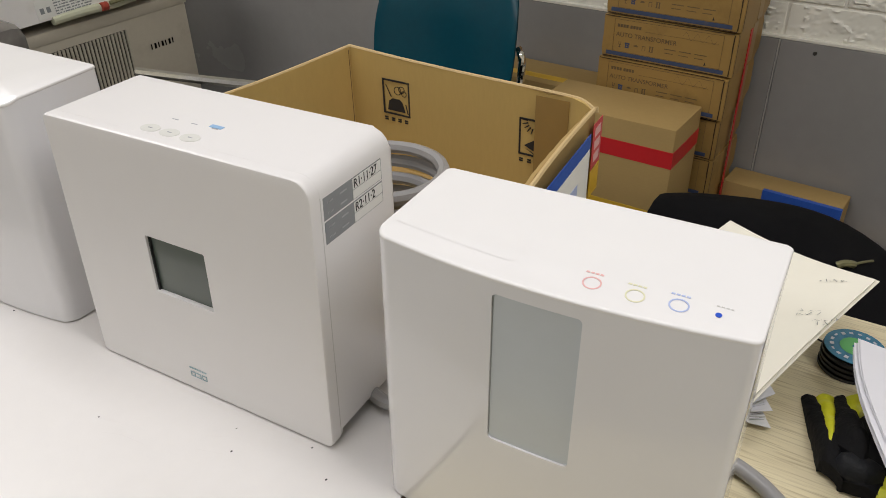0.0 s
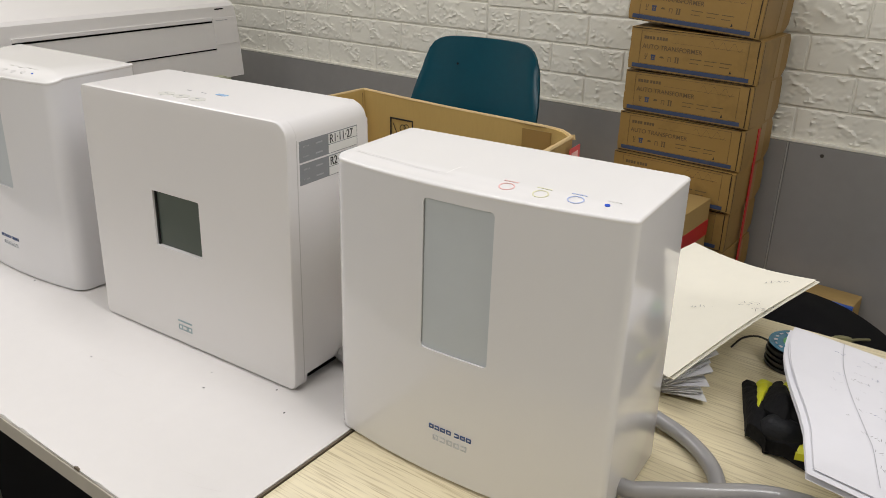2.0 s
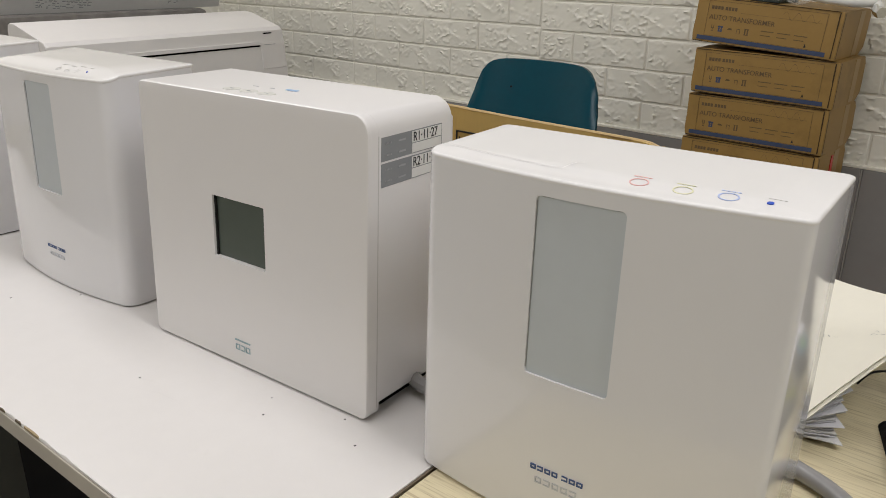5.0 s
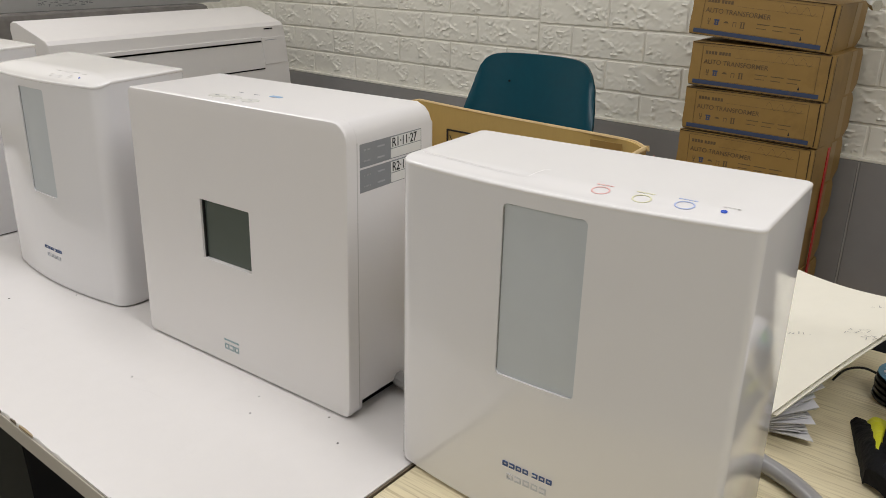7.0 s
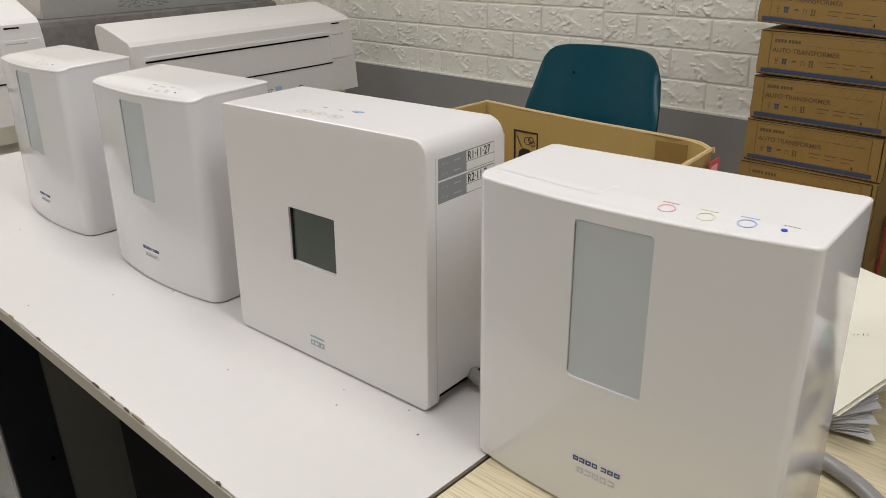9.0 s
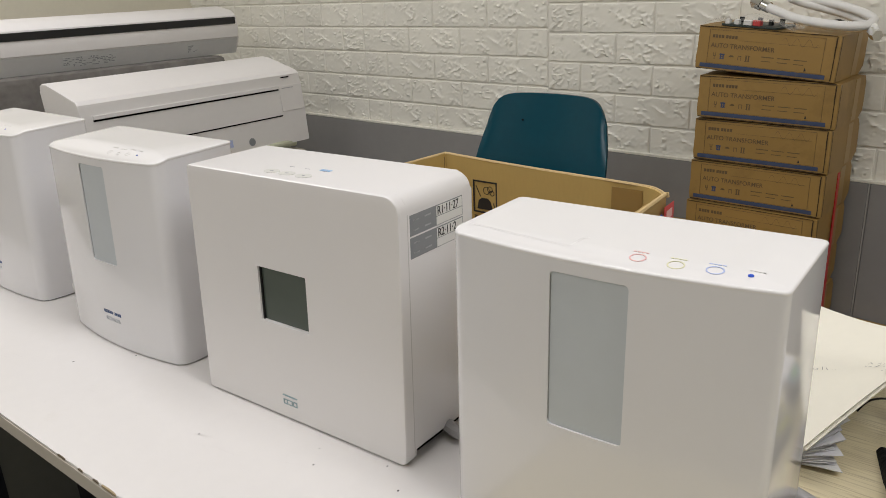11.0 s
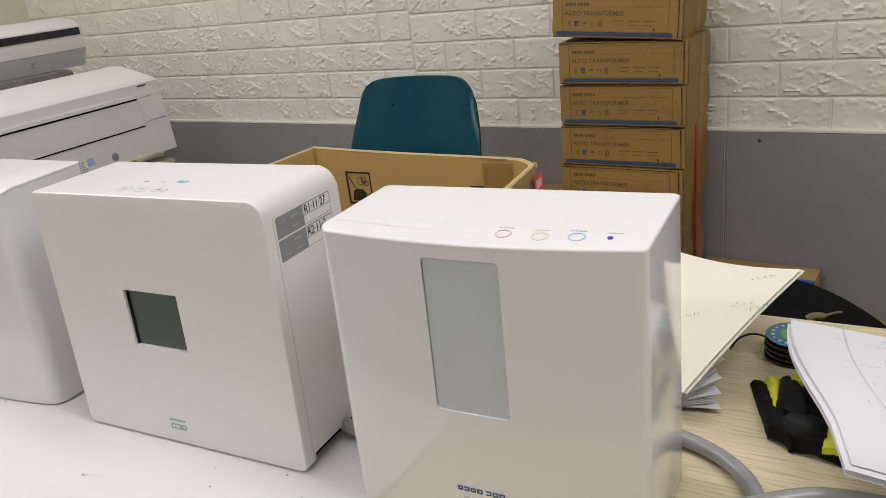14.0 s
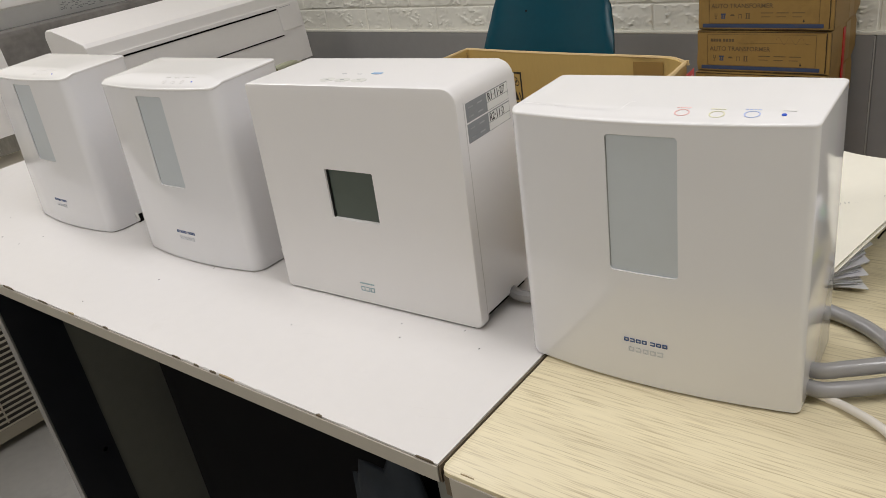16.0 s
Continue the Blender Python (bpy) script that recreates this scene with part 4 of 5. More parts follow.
def transformer_box(m, faded):
    b = thing("transformer_box", m, "brown printed cardboard transformer box with a blue band", "box", "stack of transformer boxes")
    wr = random.Random(4)
    bm = box(-BW / 2, BW / 2, 0, BD, 0, BH)
    bmesh.ops.subdivide_edges(bm, edges=bm.edges[:], cuts=5, use_grid_fill=True)
    for v in bm.verts:
        corner = (abs(abs(v.co.x) - BW / 2) < 1e-4) + (min(v.co.y, BD - v.co.y) < 1e-4) + (min(v.co.z, BH - v.co.z) < 1e-4)
        pull = 0.0 if corner < 2 else (0.0012 if corner == 2 else 0.004) * wr.uniform(0.2, 1.2)
        c = Vector((0, BD / 2, BH / 2)) - v.co
        v.co += Vector((math.copysign(pull, c.x), math.copysign(pull, c.y), math.copysign(pull, c.z)))
    part("carton", bm, M_BOX, b, "", None, 20)
    def ragged(n, f):
        """One dark slit of uneven width: f(k) gives its two edges at step k, in x and z."""
        bm = bmesh.new()
        rows = []
        for k in range(n + 1):
            (x0, z0), (x1, z1) = f(k / n)
            rows.append([bm.verts.new(p) for p in ((x0, -0.0006, z0), (x1, -0.0006, z1), (x1, 0.0006, z1), (x0, 0.0006, z0))])
        for r, q in zip(rows, rows[1:]):
            for k in range(4):
                bm.faces.new((r[k], q[k], q[(k + 1) % 4], r[(k + 1) % 4]))
        bm.faces.new(rows[0])
        bm.faces.new(rows[-1])
        bmesh.ops.recalc_face_normals(bm, faces=bm.faces)
        return bm

    slit_x = lambda t: -BW / 2 + 0.004 + (BW - 0.014) * t
    slit_z = lambda t: 0.004 + (BH - 0.008) * t
    part("lid_gap", ragged(12, lambda t: ((BW / 2 - 0.0100 - wr.uniform(0, 0.0012), slit_z(t)), (BW / 2 - 0.0086, slit_z(t)))), M_BOXGAP, b, "dark worn gap beside the front flap")
    part("lid_gap", ragged(20, lambda t: ((slit_x(t), BH - 0.0030 - wr.uniform(0, 0.0008)), (slit_x(t), BH - 0.0018))), M_BOXGAP, b, "dark worn gap above the front flap")
    part("lid_gap", ragged(20, lambda t: ((slit_x(t), 0.0012), (slit_x(t), 0.0022 + wr.uniform(0, 0.0010)))), M_BOXGAP, b, "dark worn gap under the front flap")
    ink = M_BOXPRINT
    part("blue_band", box(-BW / 2 + 0.012, BW / 2 - 0.022, -0.0005, 0.0004, 0.0060, 0.0150), M_BOXBLUE, b, "faded blue printed band")
    bm = bmesh.new()
    for x0, x1, z0, z1 in ((-0.132, 0.128, 0.0925, 0.0930), (-0.132, 0.128, 0.016, 0.0164), (-0.132, -0.1315, 0.016, 0.093), (0.1275, 0.128, 0.016, 0.093), (-0.055, 0.118, 0.072, 0.0724)):
        add_box(bm, x0, x1, -0.0004, 0.0004, z0, z1)
    part("print_frame", bm, ink, b, "thin brown printed frame")
    part("maker_bar", bars([(-0.124 + k * 0.0072, 0.075, 0.0055, 0.0072) for k in range(4)] + [(-0.092 + k * 0.0072, 0.075, 0.0055, 0.0072) for k in range(4)]), ink, b, "brown printed bars")
    words("title", "AUTO TRANSFORMER", 0.0150, ink, b, pose(-0.126, -0.0006, 0.053, 90), "brown printed title")
    bm = bmesh.new()
    x = -0.120
    for x0, x1, z0, z1 in ((0.005, 0.0062, 0.028, 0.034), (0.003, 0.0082, 0.027, 0.0282), (0.0025, 0.0037, 0.034, 0.041), (0.0075, 0.0087, 0.034, 0.041), (0.0025, 0.0087, 0.033, 0.0345)):
        add_box(bm, x + x0, x + x1, -0.0004, 0.0004, z0, z1)
    for x0, x1, z0, z1 in ((0.041, 0.052, 0.034, 0.036), (0.043, 0.050, 0.036, 0.038), (0.062, 0.0632, 0.028, 0.037), (0.069, 0.0702, 0.028, 0.037), (0.062, 0.0702, 0.037, 0.0385), (0.080, 0.083, 0.028, 0.040), (0.086, 0.089, 0.028, 0.040), (0.079, 0.090, 0.0395, 0.0407), (0.079, 0.090, 0.027, 0.0282)):
        add_box(bm, x + x0, x + x1, -0.0004, 0.0004, z0, z1)
    wet = bmesh.new()
    for x0, x1, z0, z1 in ((0.019, 0.029, 0.0275, 0.030), (0.0195, 0.0225, 0.030, 0.037), (0.0255, 0.0285, 0.030, 0.037), (0.018, 0.030, 0.0365, 0.0400), (0.022, 0.026, 0.0325, 0.0345)):
        add_box(wet, x + x0, x + x1, -0.0004, 0.0004, z0, z1)
    part("handling_mark", wet, M_BOXBLUE, b, "small blue printed handling symbol")
    for k in range(3):
        add_box(bm, -0.004 + k * 0.036, 0.024 + k * 0.036, -0.0004, 0.0004, 0.040, 0.0418)
        add_box(bm, -0.004 + k * 0.036, 0.018 + k * 0.036, -0.0004, 0.0004, 0.031, 0.0325)
    part("handling_mark", bm, ink, b, "small printed handling symbols")
    wave = [(0.036 + 0.0013 * k, 0.078 + 0.009 * math.sin(k / 60 * 6 * math.pi) * (1 - 0.2 * (k % 20) / 20)) for k in range(61)]
    bm = bmesh.new()
    for (xa, za), (xb, zb) in zip(wave, wave[1:]):
        bm.faces.new([bm.verts.new(c) for c in ((xa, -0.0004, za), (xb, -0.0004, zb), (xb, -0.0004, zb + 0.0009), (xa, -0.0004, za + 0.0009))])
    part("wave_line", bm, ink, b, "printed wave line")
    part("tick", prism([(0, 0), (0.005, 0.001), (0.002, 0.008)], 0.0005, axis="y"), M_INK, b, "black tick mark", pose(0.092, -0.0006, 0.019))
    part("side_seam", box(BW / 2 - 0.0002, BW / 2 + 0.0004, 0.004, 0.006, 0.004, BH - 0.004), M_BOXPRINT, b, "dark lid gap")
    part("side_tape", box(BW / 2 - 0.0002, BW / 2 + 0.0005, BD * 0.55, BD * 0.72, 0.004, BH - 0.004), M_TAPEBRN, b, "brown tape on the end")
    return b


first = transformer_box(pose(-0.5735, 1.755, 0.8862, 0, 3.9, 0.0), 0)
offs = ((-0.5605, 1.755, 0.7775, 1.2, 0.5), (-0.5650, 1.757, 0.6745, 0.3, -0.5), (-0.5685, 1.757, 0.5710, 0.2, 0.0), (-0.5720, 1.750, 0.4685, 0.2, -0.5), (-0.5750, 1.752, 0.3660, 0.1, 0.8), (-0.5740, 1.752, 0.2640, 0.0, 0.0), (-0.5770, 1.750, 0.1620, 0.0, -0.6))
for x, y, z, ry, rz in offs:
    copy_thing(first, pose(x, y, z, 0, ry, rz))
bottom_z = 0.1620
base_box = thing("carton", pose(-0.585, 1.75, 0.0), "plain brown carton under the stack of boxes", "carton")
part("body", box(-0.16, 0.16, 0, 0.21, 0.0, bottom_z - 0.0005, 0.003, 2), M_CARD, base_box)
part("red_strip", box(0.1598, 0.1606, 0.15, 0.17, 0.0, bottom_z - 0.004), M_TAPERED, base_box, "red strip on the end")
strip = solid("packing_strap", box(-0.4085, -0.4068, 1.845, 1.860, 0.17, 0.66), M_TAPERED, "thin red strap hanging down beside the box stack", "strap")

# circuit board in film and braided hose on top of the stack
TOP = 0.8862 + BH
board = thing("circuit_board", pose(-0.625, 1.80, TOP + 0.0046, 0, 3.9, -4), "dark circuit board with white connectors in a clear bag", "circuit board")
part("board", prism(rounded_rect(-0.05, 0.085, -0.045, 0.06, 0.008), 0.004, 0.001), M_PCB, board, "", pose(0, 0, 0.001))
for x in (-0.040, -0.018, 0.004, 0.013):
    part("connector", box(x, x + 0.011, -0.043, -0.030, 0.005, 0.016, 0.001, 1), M_LABELW, board, "white plastic connector")
part("connector", box(0.026, 0.044, -0.043, -0.028, 0.005, 0.017, 0.001, 1), M_RED, board, "red plastic connector")
for x, y in ((-0.03, 0.02), (0.01, 0.03), (0.05, 0.0), (0.06, 0.035)):
    part("component", disc(0.006, 0.012, 12), M_BLACKP, board, "", pose(x, y, 0.005))
part("bag", sheet(16, 8, lambda u, v: (-0.088 + 0.2 * u, -0.052 + 0.13 * v, 0.0185 + 0.004 * math.sin(9 * u + 5 * v) - 0.016 * (abs(2 * u - 1) ** 3)), 0.0004), M_FILM, board, "crumpled clear plastic bag")
hose = thing("supply_hose", pose(-0.475, 1.825, TOP - 0.003, 0, 3.9, 0), "white braided supply hose coiled on the box stack, with metal fittings", "hose")
loop = [(-0.125, -0.030, 0.046), (-0.09, -0.042, 0.036), (-0.03, -0.052, 0.021), (0.05, -0.050, 0.014), (0.095, -0.020, 0.016), (0.095, 0.02, 0.028), (0.03, 0.045, 0.046), (-0.05, 0.050, 0.057), (-0.085, 0.03, 0.060), (-0.06, 0.045, 0.050), (0.03, 0.055, 0.030), (0.085, 0.03, 0.014), (0.11, -0.015, 0.010), (0.122, -0.048, 0.003)]
part("tube", tube(loop, 0.0097, 12, 8, False, 0.02), M_LABELW, hose, "white braided tube")
part("fitting", tube([(-0.148, -0.020, 0.051), (-0.140, -0.024, 0.050), (-0.124, -0.031, 0.046)], 0.0150, 6), M_CHROME, hose, "metal hexagon nut")
part("collar", tube([(-0.124, -0.031, 0.046), (-0.108, -0.036, 0.041)], 0.0125, 12), M_CHROME, hose, "crimped metal collar")
part("fitting", tube([(0.114, -0.036, 0.005), (0.124, -0.052, 0.001), (0.132, -0.062, 0.000)], 0.0115, 6), M_CHROME, hose, "metal hexagon nut")
for k in range(4):
    part("lead", tube([(-0.06 + 0.03 * k, 0.0, 0.008), (-0.03 + 0.03 * k, 0.012 * (-1) ** k, 0.020), (0.0 + 0.03 * k, -0.006, 0.012), (0.03 + 0.025 * k, 0.01, 0.006)], 0.0022, 6), M_BLACKP, hose, "thin black lead under the coil")

# ---- cartons on the floor along the panelling ----


def floor_carton(name_label, m, w, d, h, tapes):
    c = thing("carton", m, name_label, "carton")
    part("body", box(0, w, 0, d, 0, h, 0.003, 2), M_CARD, c)
    for x0, x1, y0, y1, z0, z1, t, tag in tapes:
        part("tape", box(x0, x1, y0, y1, z0, z1), t, c, tag)
    return c


floor_carton("brown carton with blue tape, by the panelling", pose(-0.41, 1.865, 0, 0, 0, -2), 0.285, 0.092, 0.268, ((0.10, 0.2856, -0.0006, 0.012, 0.236, 0.2686, M_TAPEBLUE, "blue tape band"),))
floor_carton("low brown carton with blue tape, by the panelling", pose(-0.115, 1.855, 0, 0, 0, -3), 0.46, 0.095, 0.150, ((-0.0006, 0.4606, -0.0006, 0.012, 0.118, 0.1506, M_TAPEBLUE, "blue tape band"),))
floor_carton("brown carton with yellow tape, behind the chair", pose(-1.12, 1.80, 0, 0, 0, 0), 0.375, 0.155, 0.45, ((-0.0006, 0.3756, -0.0006, 0.02, 0.405, 0.428, M_TAPEYEL, "yellow tape band"), (0.0, 0.375, 0.03, 0.06, 0.4495, 0.4506, M_TAPEYEL, "yellow tape band")))
floor_carton("brown carton with a red tape band, before the box stack", pose(-0.80, 1.565, 0, 0, 0, 0), 0.345, 0.165, 0.505, ((-0.0006, 0.3456, -0.0006, 0.1656, 0.412, 0.452, M_TAPERED, "red tape band"), (-0.0006, 0.3456, -0.0008, 0.02, 0.27, 0.295, M_TAPEYEL, "yellow tape band")))

# ---- black bag behind the wood desk ----


def bag_shape(u, v):
    a = u * 2 - 1
    x = -0.42 + 0.80 * u
    z = 0.20 + (0.472 - 0.20) * max(0.0, 1 - abs(a + 0.525) ** 2 * 0.72) * (math.sin(math.pi * min(1, 0.08 + v * 0.92)) ** 0.55)
    z += 0.008 * math.sin(11 * u + 3) + 0.006 * math.sin(17 * v + 5 * u)
    return (x, 1.18 + 0.46 * v, z)


bag = thing("bag", pose(0, 0, 0), "black cloth bag slumped on a seat behind the desk", "bag")
bm = slab(26, 14, bag_shape, (0, 0, -0.1))
part("cloth", bm, M_FELT, bag)
part("zip_pull", tube([(-0.064, 1.316, 0.4400), (-0.056, 1.321, 0.4440), (-0.047, 1.329, 0.4425), (-0.040, 1.336, 0.4390)], 0.0062, 8, 4, False, 0.12), M_BRASS, bag, "dull brass zip pull")
part("strap_end", tube([(-0.041, 1.335, 0.4395), (-0.030, 1.355, 0.4370), (-0.016, 1.382, 0.4300)], 0.0024, 6), M_BRASS, bag, "thin tail of the zip pull")
stool = thing("stool", pose(0.0, 1.41, 0), "dark stool under the black bag", "stool")
part("seat", box(-0.40, 0.36, -0.16, 0.16, 0.13, 0.16, 0.006, 2), M_DARK, stool)
for sx in (-0.36, 0.32):
    for sy in (-0.13, 0.13):
        part("leg", box(sx - 0.015, sx + 0.015, sy - 0.015, sy + 0.015, 0, 0.13), M_DARK, stool)

# ---- notebook, papers, glove and spool on the wood desk ----
note = thing("notebook", pose(0, 0, 0), "thick fanned notebook with a cream card cover", "notebook")
A, B_, C, D_ = Vector((-0.136, 0.772, 0.778)), Vector((0.012, 0.690, 0.806)), Vector((-0.045, 0.505, 0.766)), Vector((-0.190, 0.590, 0.742))


def cover(u, v):
    p = (A * (1 - u) + B_ * u) * (1 - v) + (D_ * (1 - u) + C * u) * v
    return p + Vector((0, 0, -0.006 * math.sin(math.pi * u) * (1 - v) + 0.004 * math.sin(math.pi * v)))


part("cover", sheet(14, 12, cover, 0.0008), M_PAPER, note, "cream card cover with faint handwriting")
part("back_cover", sheet(10, 8, lambda u, v: Vector(cover(u, v)) + Vector((0.003 * u, 0.002, -0.0018)), 0.0008), M_PAPER, note)
rng = random.Random(8)
for k in range(26):
    f = k / 25
    # loose leaves fan out between the cover and the desk, hinged along the far left
    edge0 = Vector((-0.050, 0.506, 0.763)).lerp(Vector((-0.062, 0.530, 0.7335)), f) + Vector((rng.uniform(-0.003, 0.004), rng.uniform(-0.003, 0.003), 0))
    edge1 = Vector((-0.036, 0.578, 0.764)).lerp(Vector((-0.027, 0.540, 0.7335)), f) + Vector((rng.uniform(-0.005, 0.006), rng.uniform(-0.003, 0.003), 0))
    in0, in1 = Vector((-0.19, 0.595, 0.738 - 0.004 * f)), Vector((-0.14, 0.70, 0.742 - 0.008 * f))
    part("leaf", sheet(5, 3, lambda u, v: (in0.lerp(edge0, u)).lerp(in1.lerp(edge1, u), v) + Vector((0, 0, 0.006 * math.sin(math.pi * u) * (1 - f))), 0.0004), M_SHEET if k % 3 else M_PAGES, note)
for seed, u, v, n in ((4, 0.83, 0.42, 2), (5, 0.93, 0.44, 2), (6, 0.76, 0.19, 1), (7, 0.60, 0.57, 1)):
    o = Vector(cover(u, v))
    ex = (Vector(cover(u + 0.02, v)) - o).normalized()
    up = ex.cross(Vector(cover(u, v - 0.02)) - o).normalized()
    m = Matrix((ex, up.cross(ex), up)).transposed().to_4x4()
    m.translation = o + up * 0.0012
    part("handwriting", scribble(random.Random(seed), n + 1, 0.006, 0.006, 0.004), M_INKD, note, "small pencilled figures", m @ pose(0, 0, 0, 0, 0, 35) @ Matrix.Scale(1.35, 4))

spool = thing("wire_spool", pose(0.014, 0.660, 0.7303) @ Matrix.Scale(0.84, 4), "black ribbed spool of wire with a blue-green label", "spool")
for k in range(4):
    part("flange", disc(0.0315, 0.0035, 32), M_BLACKP, spool, "", pose(0.0008 * (k % 2), 0, 0.0062 * k))
    part("winding", disc(0.0285, 0.0027, 28), M_GLOVEG, spool, "", pose(0, 0, 0.0062 * k + 0.0035))
part("label_disc", disc(0.0300, 0.0008, 32), M_TEALLBL, spool, "dark blue-green printed label", pose(0, 0, 0.0250))
part("label_ring", ring(0.0150, 0.012, 0.0004), M_GREEN, spool, "green ring on the label", pose(0, 0, 0.0258))
bm = bmesh.new()
for k in range(17):
    a = 2 * math.pi * k / 17
    g = box(-0.0018, 0.0022, 0.0225 - 0.001 * (k % 3), 0.0245, 0, 0.0004)
    bmesh.ops.rotate(g, verts=g.verts, cent=(0, 0, 0), matrix=Matrix.Rotation(a, 3, "Z"))
    tmp = bpy.data.meshes.new("t")
    g.to_mesh(tmp)
    g.free()
    bm.from_mesh(tmp)
    bpy.data.meshes.remove(tmp)
part("label_print", bm, M_SILVER, spool, "pale printed bars round the label", pose(0, 0, 0.0258))
part("wire_end", tube([(-0.028, 0.006, 0.014), (-0.044, 0.004, 0.017), (-0.058, -0.004, 0.013), (-0.066, -0.014, 0.002)], 0.0012, 6), M_BLACKP, spool, "loose end of thin wire")

glove = thing("work_glove", pose(0.0, 0.0, 0.0), "black and yellow rubber work glove lying crumpled", "glove")


def blob(c, r, seed, amp=0.12):
    bm = bmesh.new()
    bmesh.ops.create_icosphere(bm, subdivisions=3, radius=1.0)
    for v in bm.verts:
        k = 1 + amp * noise.noise(v.co * 1.7 + Vector((seed, 0, 0)))
        v.co = Vector((c[0] + v.co.x * r[0] * k, c[1] + v.co.y * r[1] * k, max(0.7305, c[2] + v.co.z * r[2] * k)))
    return bm


def glove_top(x, y):
    q = Vector((x * 55, y * 55, 0.0))
    return 0.7325 + 0.027 * math.exp(-((x - 0.047) / 0.040) ** 2 - ((y - 0.542) / 0.042) ** 2) + 0.006 * max(0.0, noise.noise(q)) + 0.002 * noise.noise(q * 3)


def patch(a, b, c, d, lift, thick=0.006):
    """A bulging patch of the glove between four plan corners: far pair a, b and near pair c, d."""
    def f(u, v):
        x = (a[0] * (1 - u) + b[0] * u) * (1 - v) + (c[0] * (1 - u) + d[0] * u) * v
        y = (a[1] * (1 - u) + b[1] * u) * (1 - v) + (c[1] * (1 - u) + d[1] * u) * v
        droop = 0.005 * (2 * abs(u - 0.5)) ** 3 + 0.006 * max(0.0, 2 * abs(v - 0.5) - 0.5)
        return (x, y, max(0.7315, glove_top(x, y) + lift - droop))
    return sheet(10, 18, f, thick)


part("palm", patch((0.006, 0.598), (0.098, 0.600), (0.036, 0.507), (0.088, 0.499), 0.003, 0.012), M_GLOVEB, glove, "black ribbed rubber palm")
part("cuff", patch((-0.011, 0.594), (0.001, 0.599), (0.019, 0.516), (0.038, 0.505), 0.005, 0.012), M_GLOVEB, glove, "black knitted cuff edge")
part("finger", patch((-0.001, 0.598), (0.014, 0.603), (0.019, 0.529), (0.024, 0.526), 0.007), M_GLOVEY, glove, "yellow rubber strip")
part("finger", patch((0.012, 0.603), (0.021, 0.606), (0.021, 0.530), (0.052, 0.513), 0.008), M_GLOVEB, glove)
part("finger", patch((0.019, 0.606), (0.041, 0.612), (0.029, 0.568), (0.035, 0.566), 0.008), M_GLOVEY, glove, "yellow rubber strip")
part("finger", patch((0.037, 0.612), (0.090, 0.602), (0.033, 0.566), (0.090, 0.520), 0.005), M_GLOVEB, glove)
part("palm_pad", blob((0.045, 0.519, 0.746), (0.019, 0.013, 0.013), 2, 0.12), M_GLOVEG, glove, "dark grey worn pad")
part("finger", patch((0.062, 0.524), (0.092, 0.520), (0.060, 0.502), (0.086, 0.499), 0.006), M_GLOVEY, glove, "yellow rubber strip")

papers = thing("paper_stack", pose(0, 0, 0), "loose stack of handwritten white paper sheets", "papers")


def leaf(k):
    dz, dx = 0.0011 * k, 0.0016 * ((k * 5) % 4)

    def f(u, v):
        x = 0.013 + dx + 0.30 * u + 0.069 * v - 0.010 * math.sin(math.pi * min(1.0, v * 1.3)) * (1 - u)
        y = 0.624 - 0.196 * v - 0.03 * u + 0.002 * ((k * 3) % 4)
        z = 0.7735 + dz + 0.002 * v * v + 0.004 * math.sin(3.0 * u + 1) - 0.006 * u + 0.010 * math.sin(math.pi * v) * (1 - u)
        return (x, y, z)
    return f


for k in range(7):
    part("sheet", sheet(12, 10, leaf(k), 0.0004), M_SHEET, papers, "white sheet with blue and black handwriting" if k == 6 else "")
top = leaf(6)


def on_sheet(points):
    return [bm2.verts.new(Vector(top(u, v)) + Vector((0, 0, 0.0006))) for u, v in points]


rng = random.Random(11)
for ink, count in ((M_INKD, 110), (M_NAVY, 60)):
    bm2 = bmesh.new()
    for _ in range(count):
        u, v = rng.uniform(0.15, 0.9) ** 1.3, round(rng.uniform(0.08, 0.9) * 14) / 14
        for k in range(rng.randint(2, 5)):
            a, b, w = rng.uniform(-0.005, 0.010), rng.uniform(-0.014, 0.014), 0.0013
            bm2.faces.new(on_sheet([(u, v), (u + a, v + b), (u + a + w, v + b), (u + w, v)]))
            u = min(0.96, u + 0.008)
    tagged(part("handwriting", bm2, ink, papers, "small handwriting in rows"), kind="stuff")
bm2 = bmesh.new()
for k in range(20):
    v0, v1 = k / 20 * 0.95, (k + 1) / 20 * 0.95
    bm2.faces.new(on_sheet([(0.135, v0), (0.135, v1), (0.1365, v1), (0.1365, v0)]))
part("ruled_line", bm2, M_INKG, papers, "ruled pencil line")

# ---- air conditioners and outdoor units at the far left ----


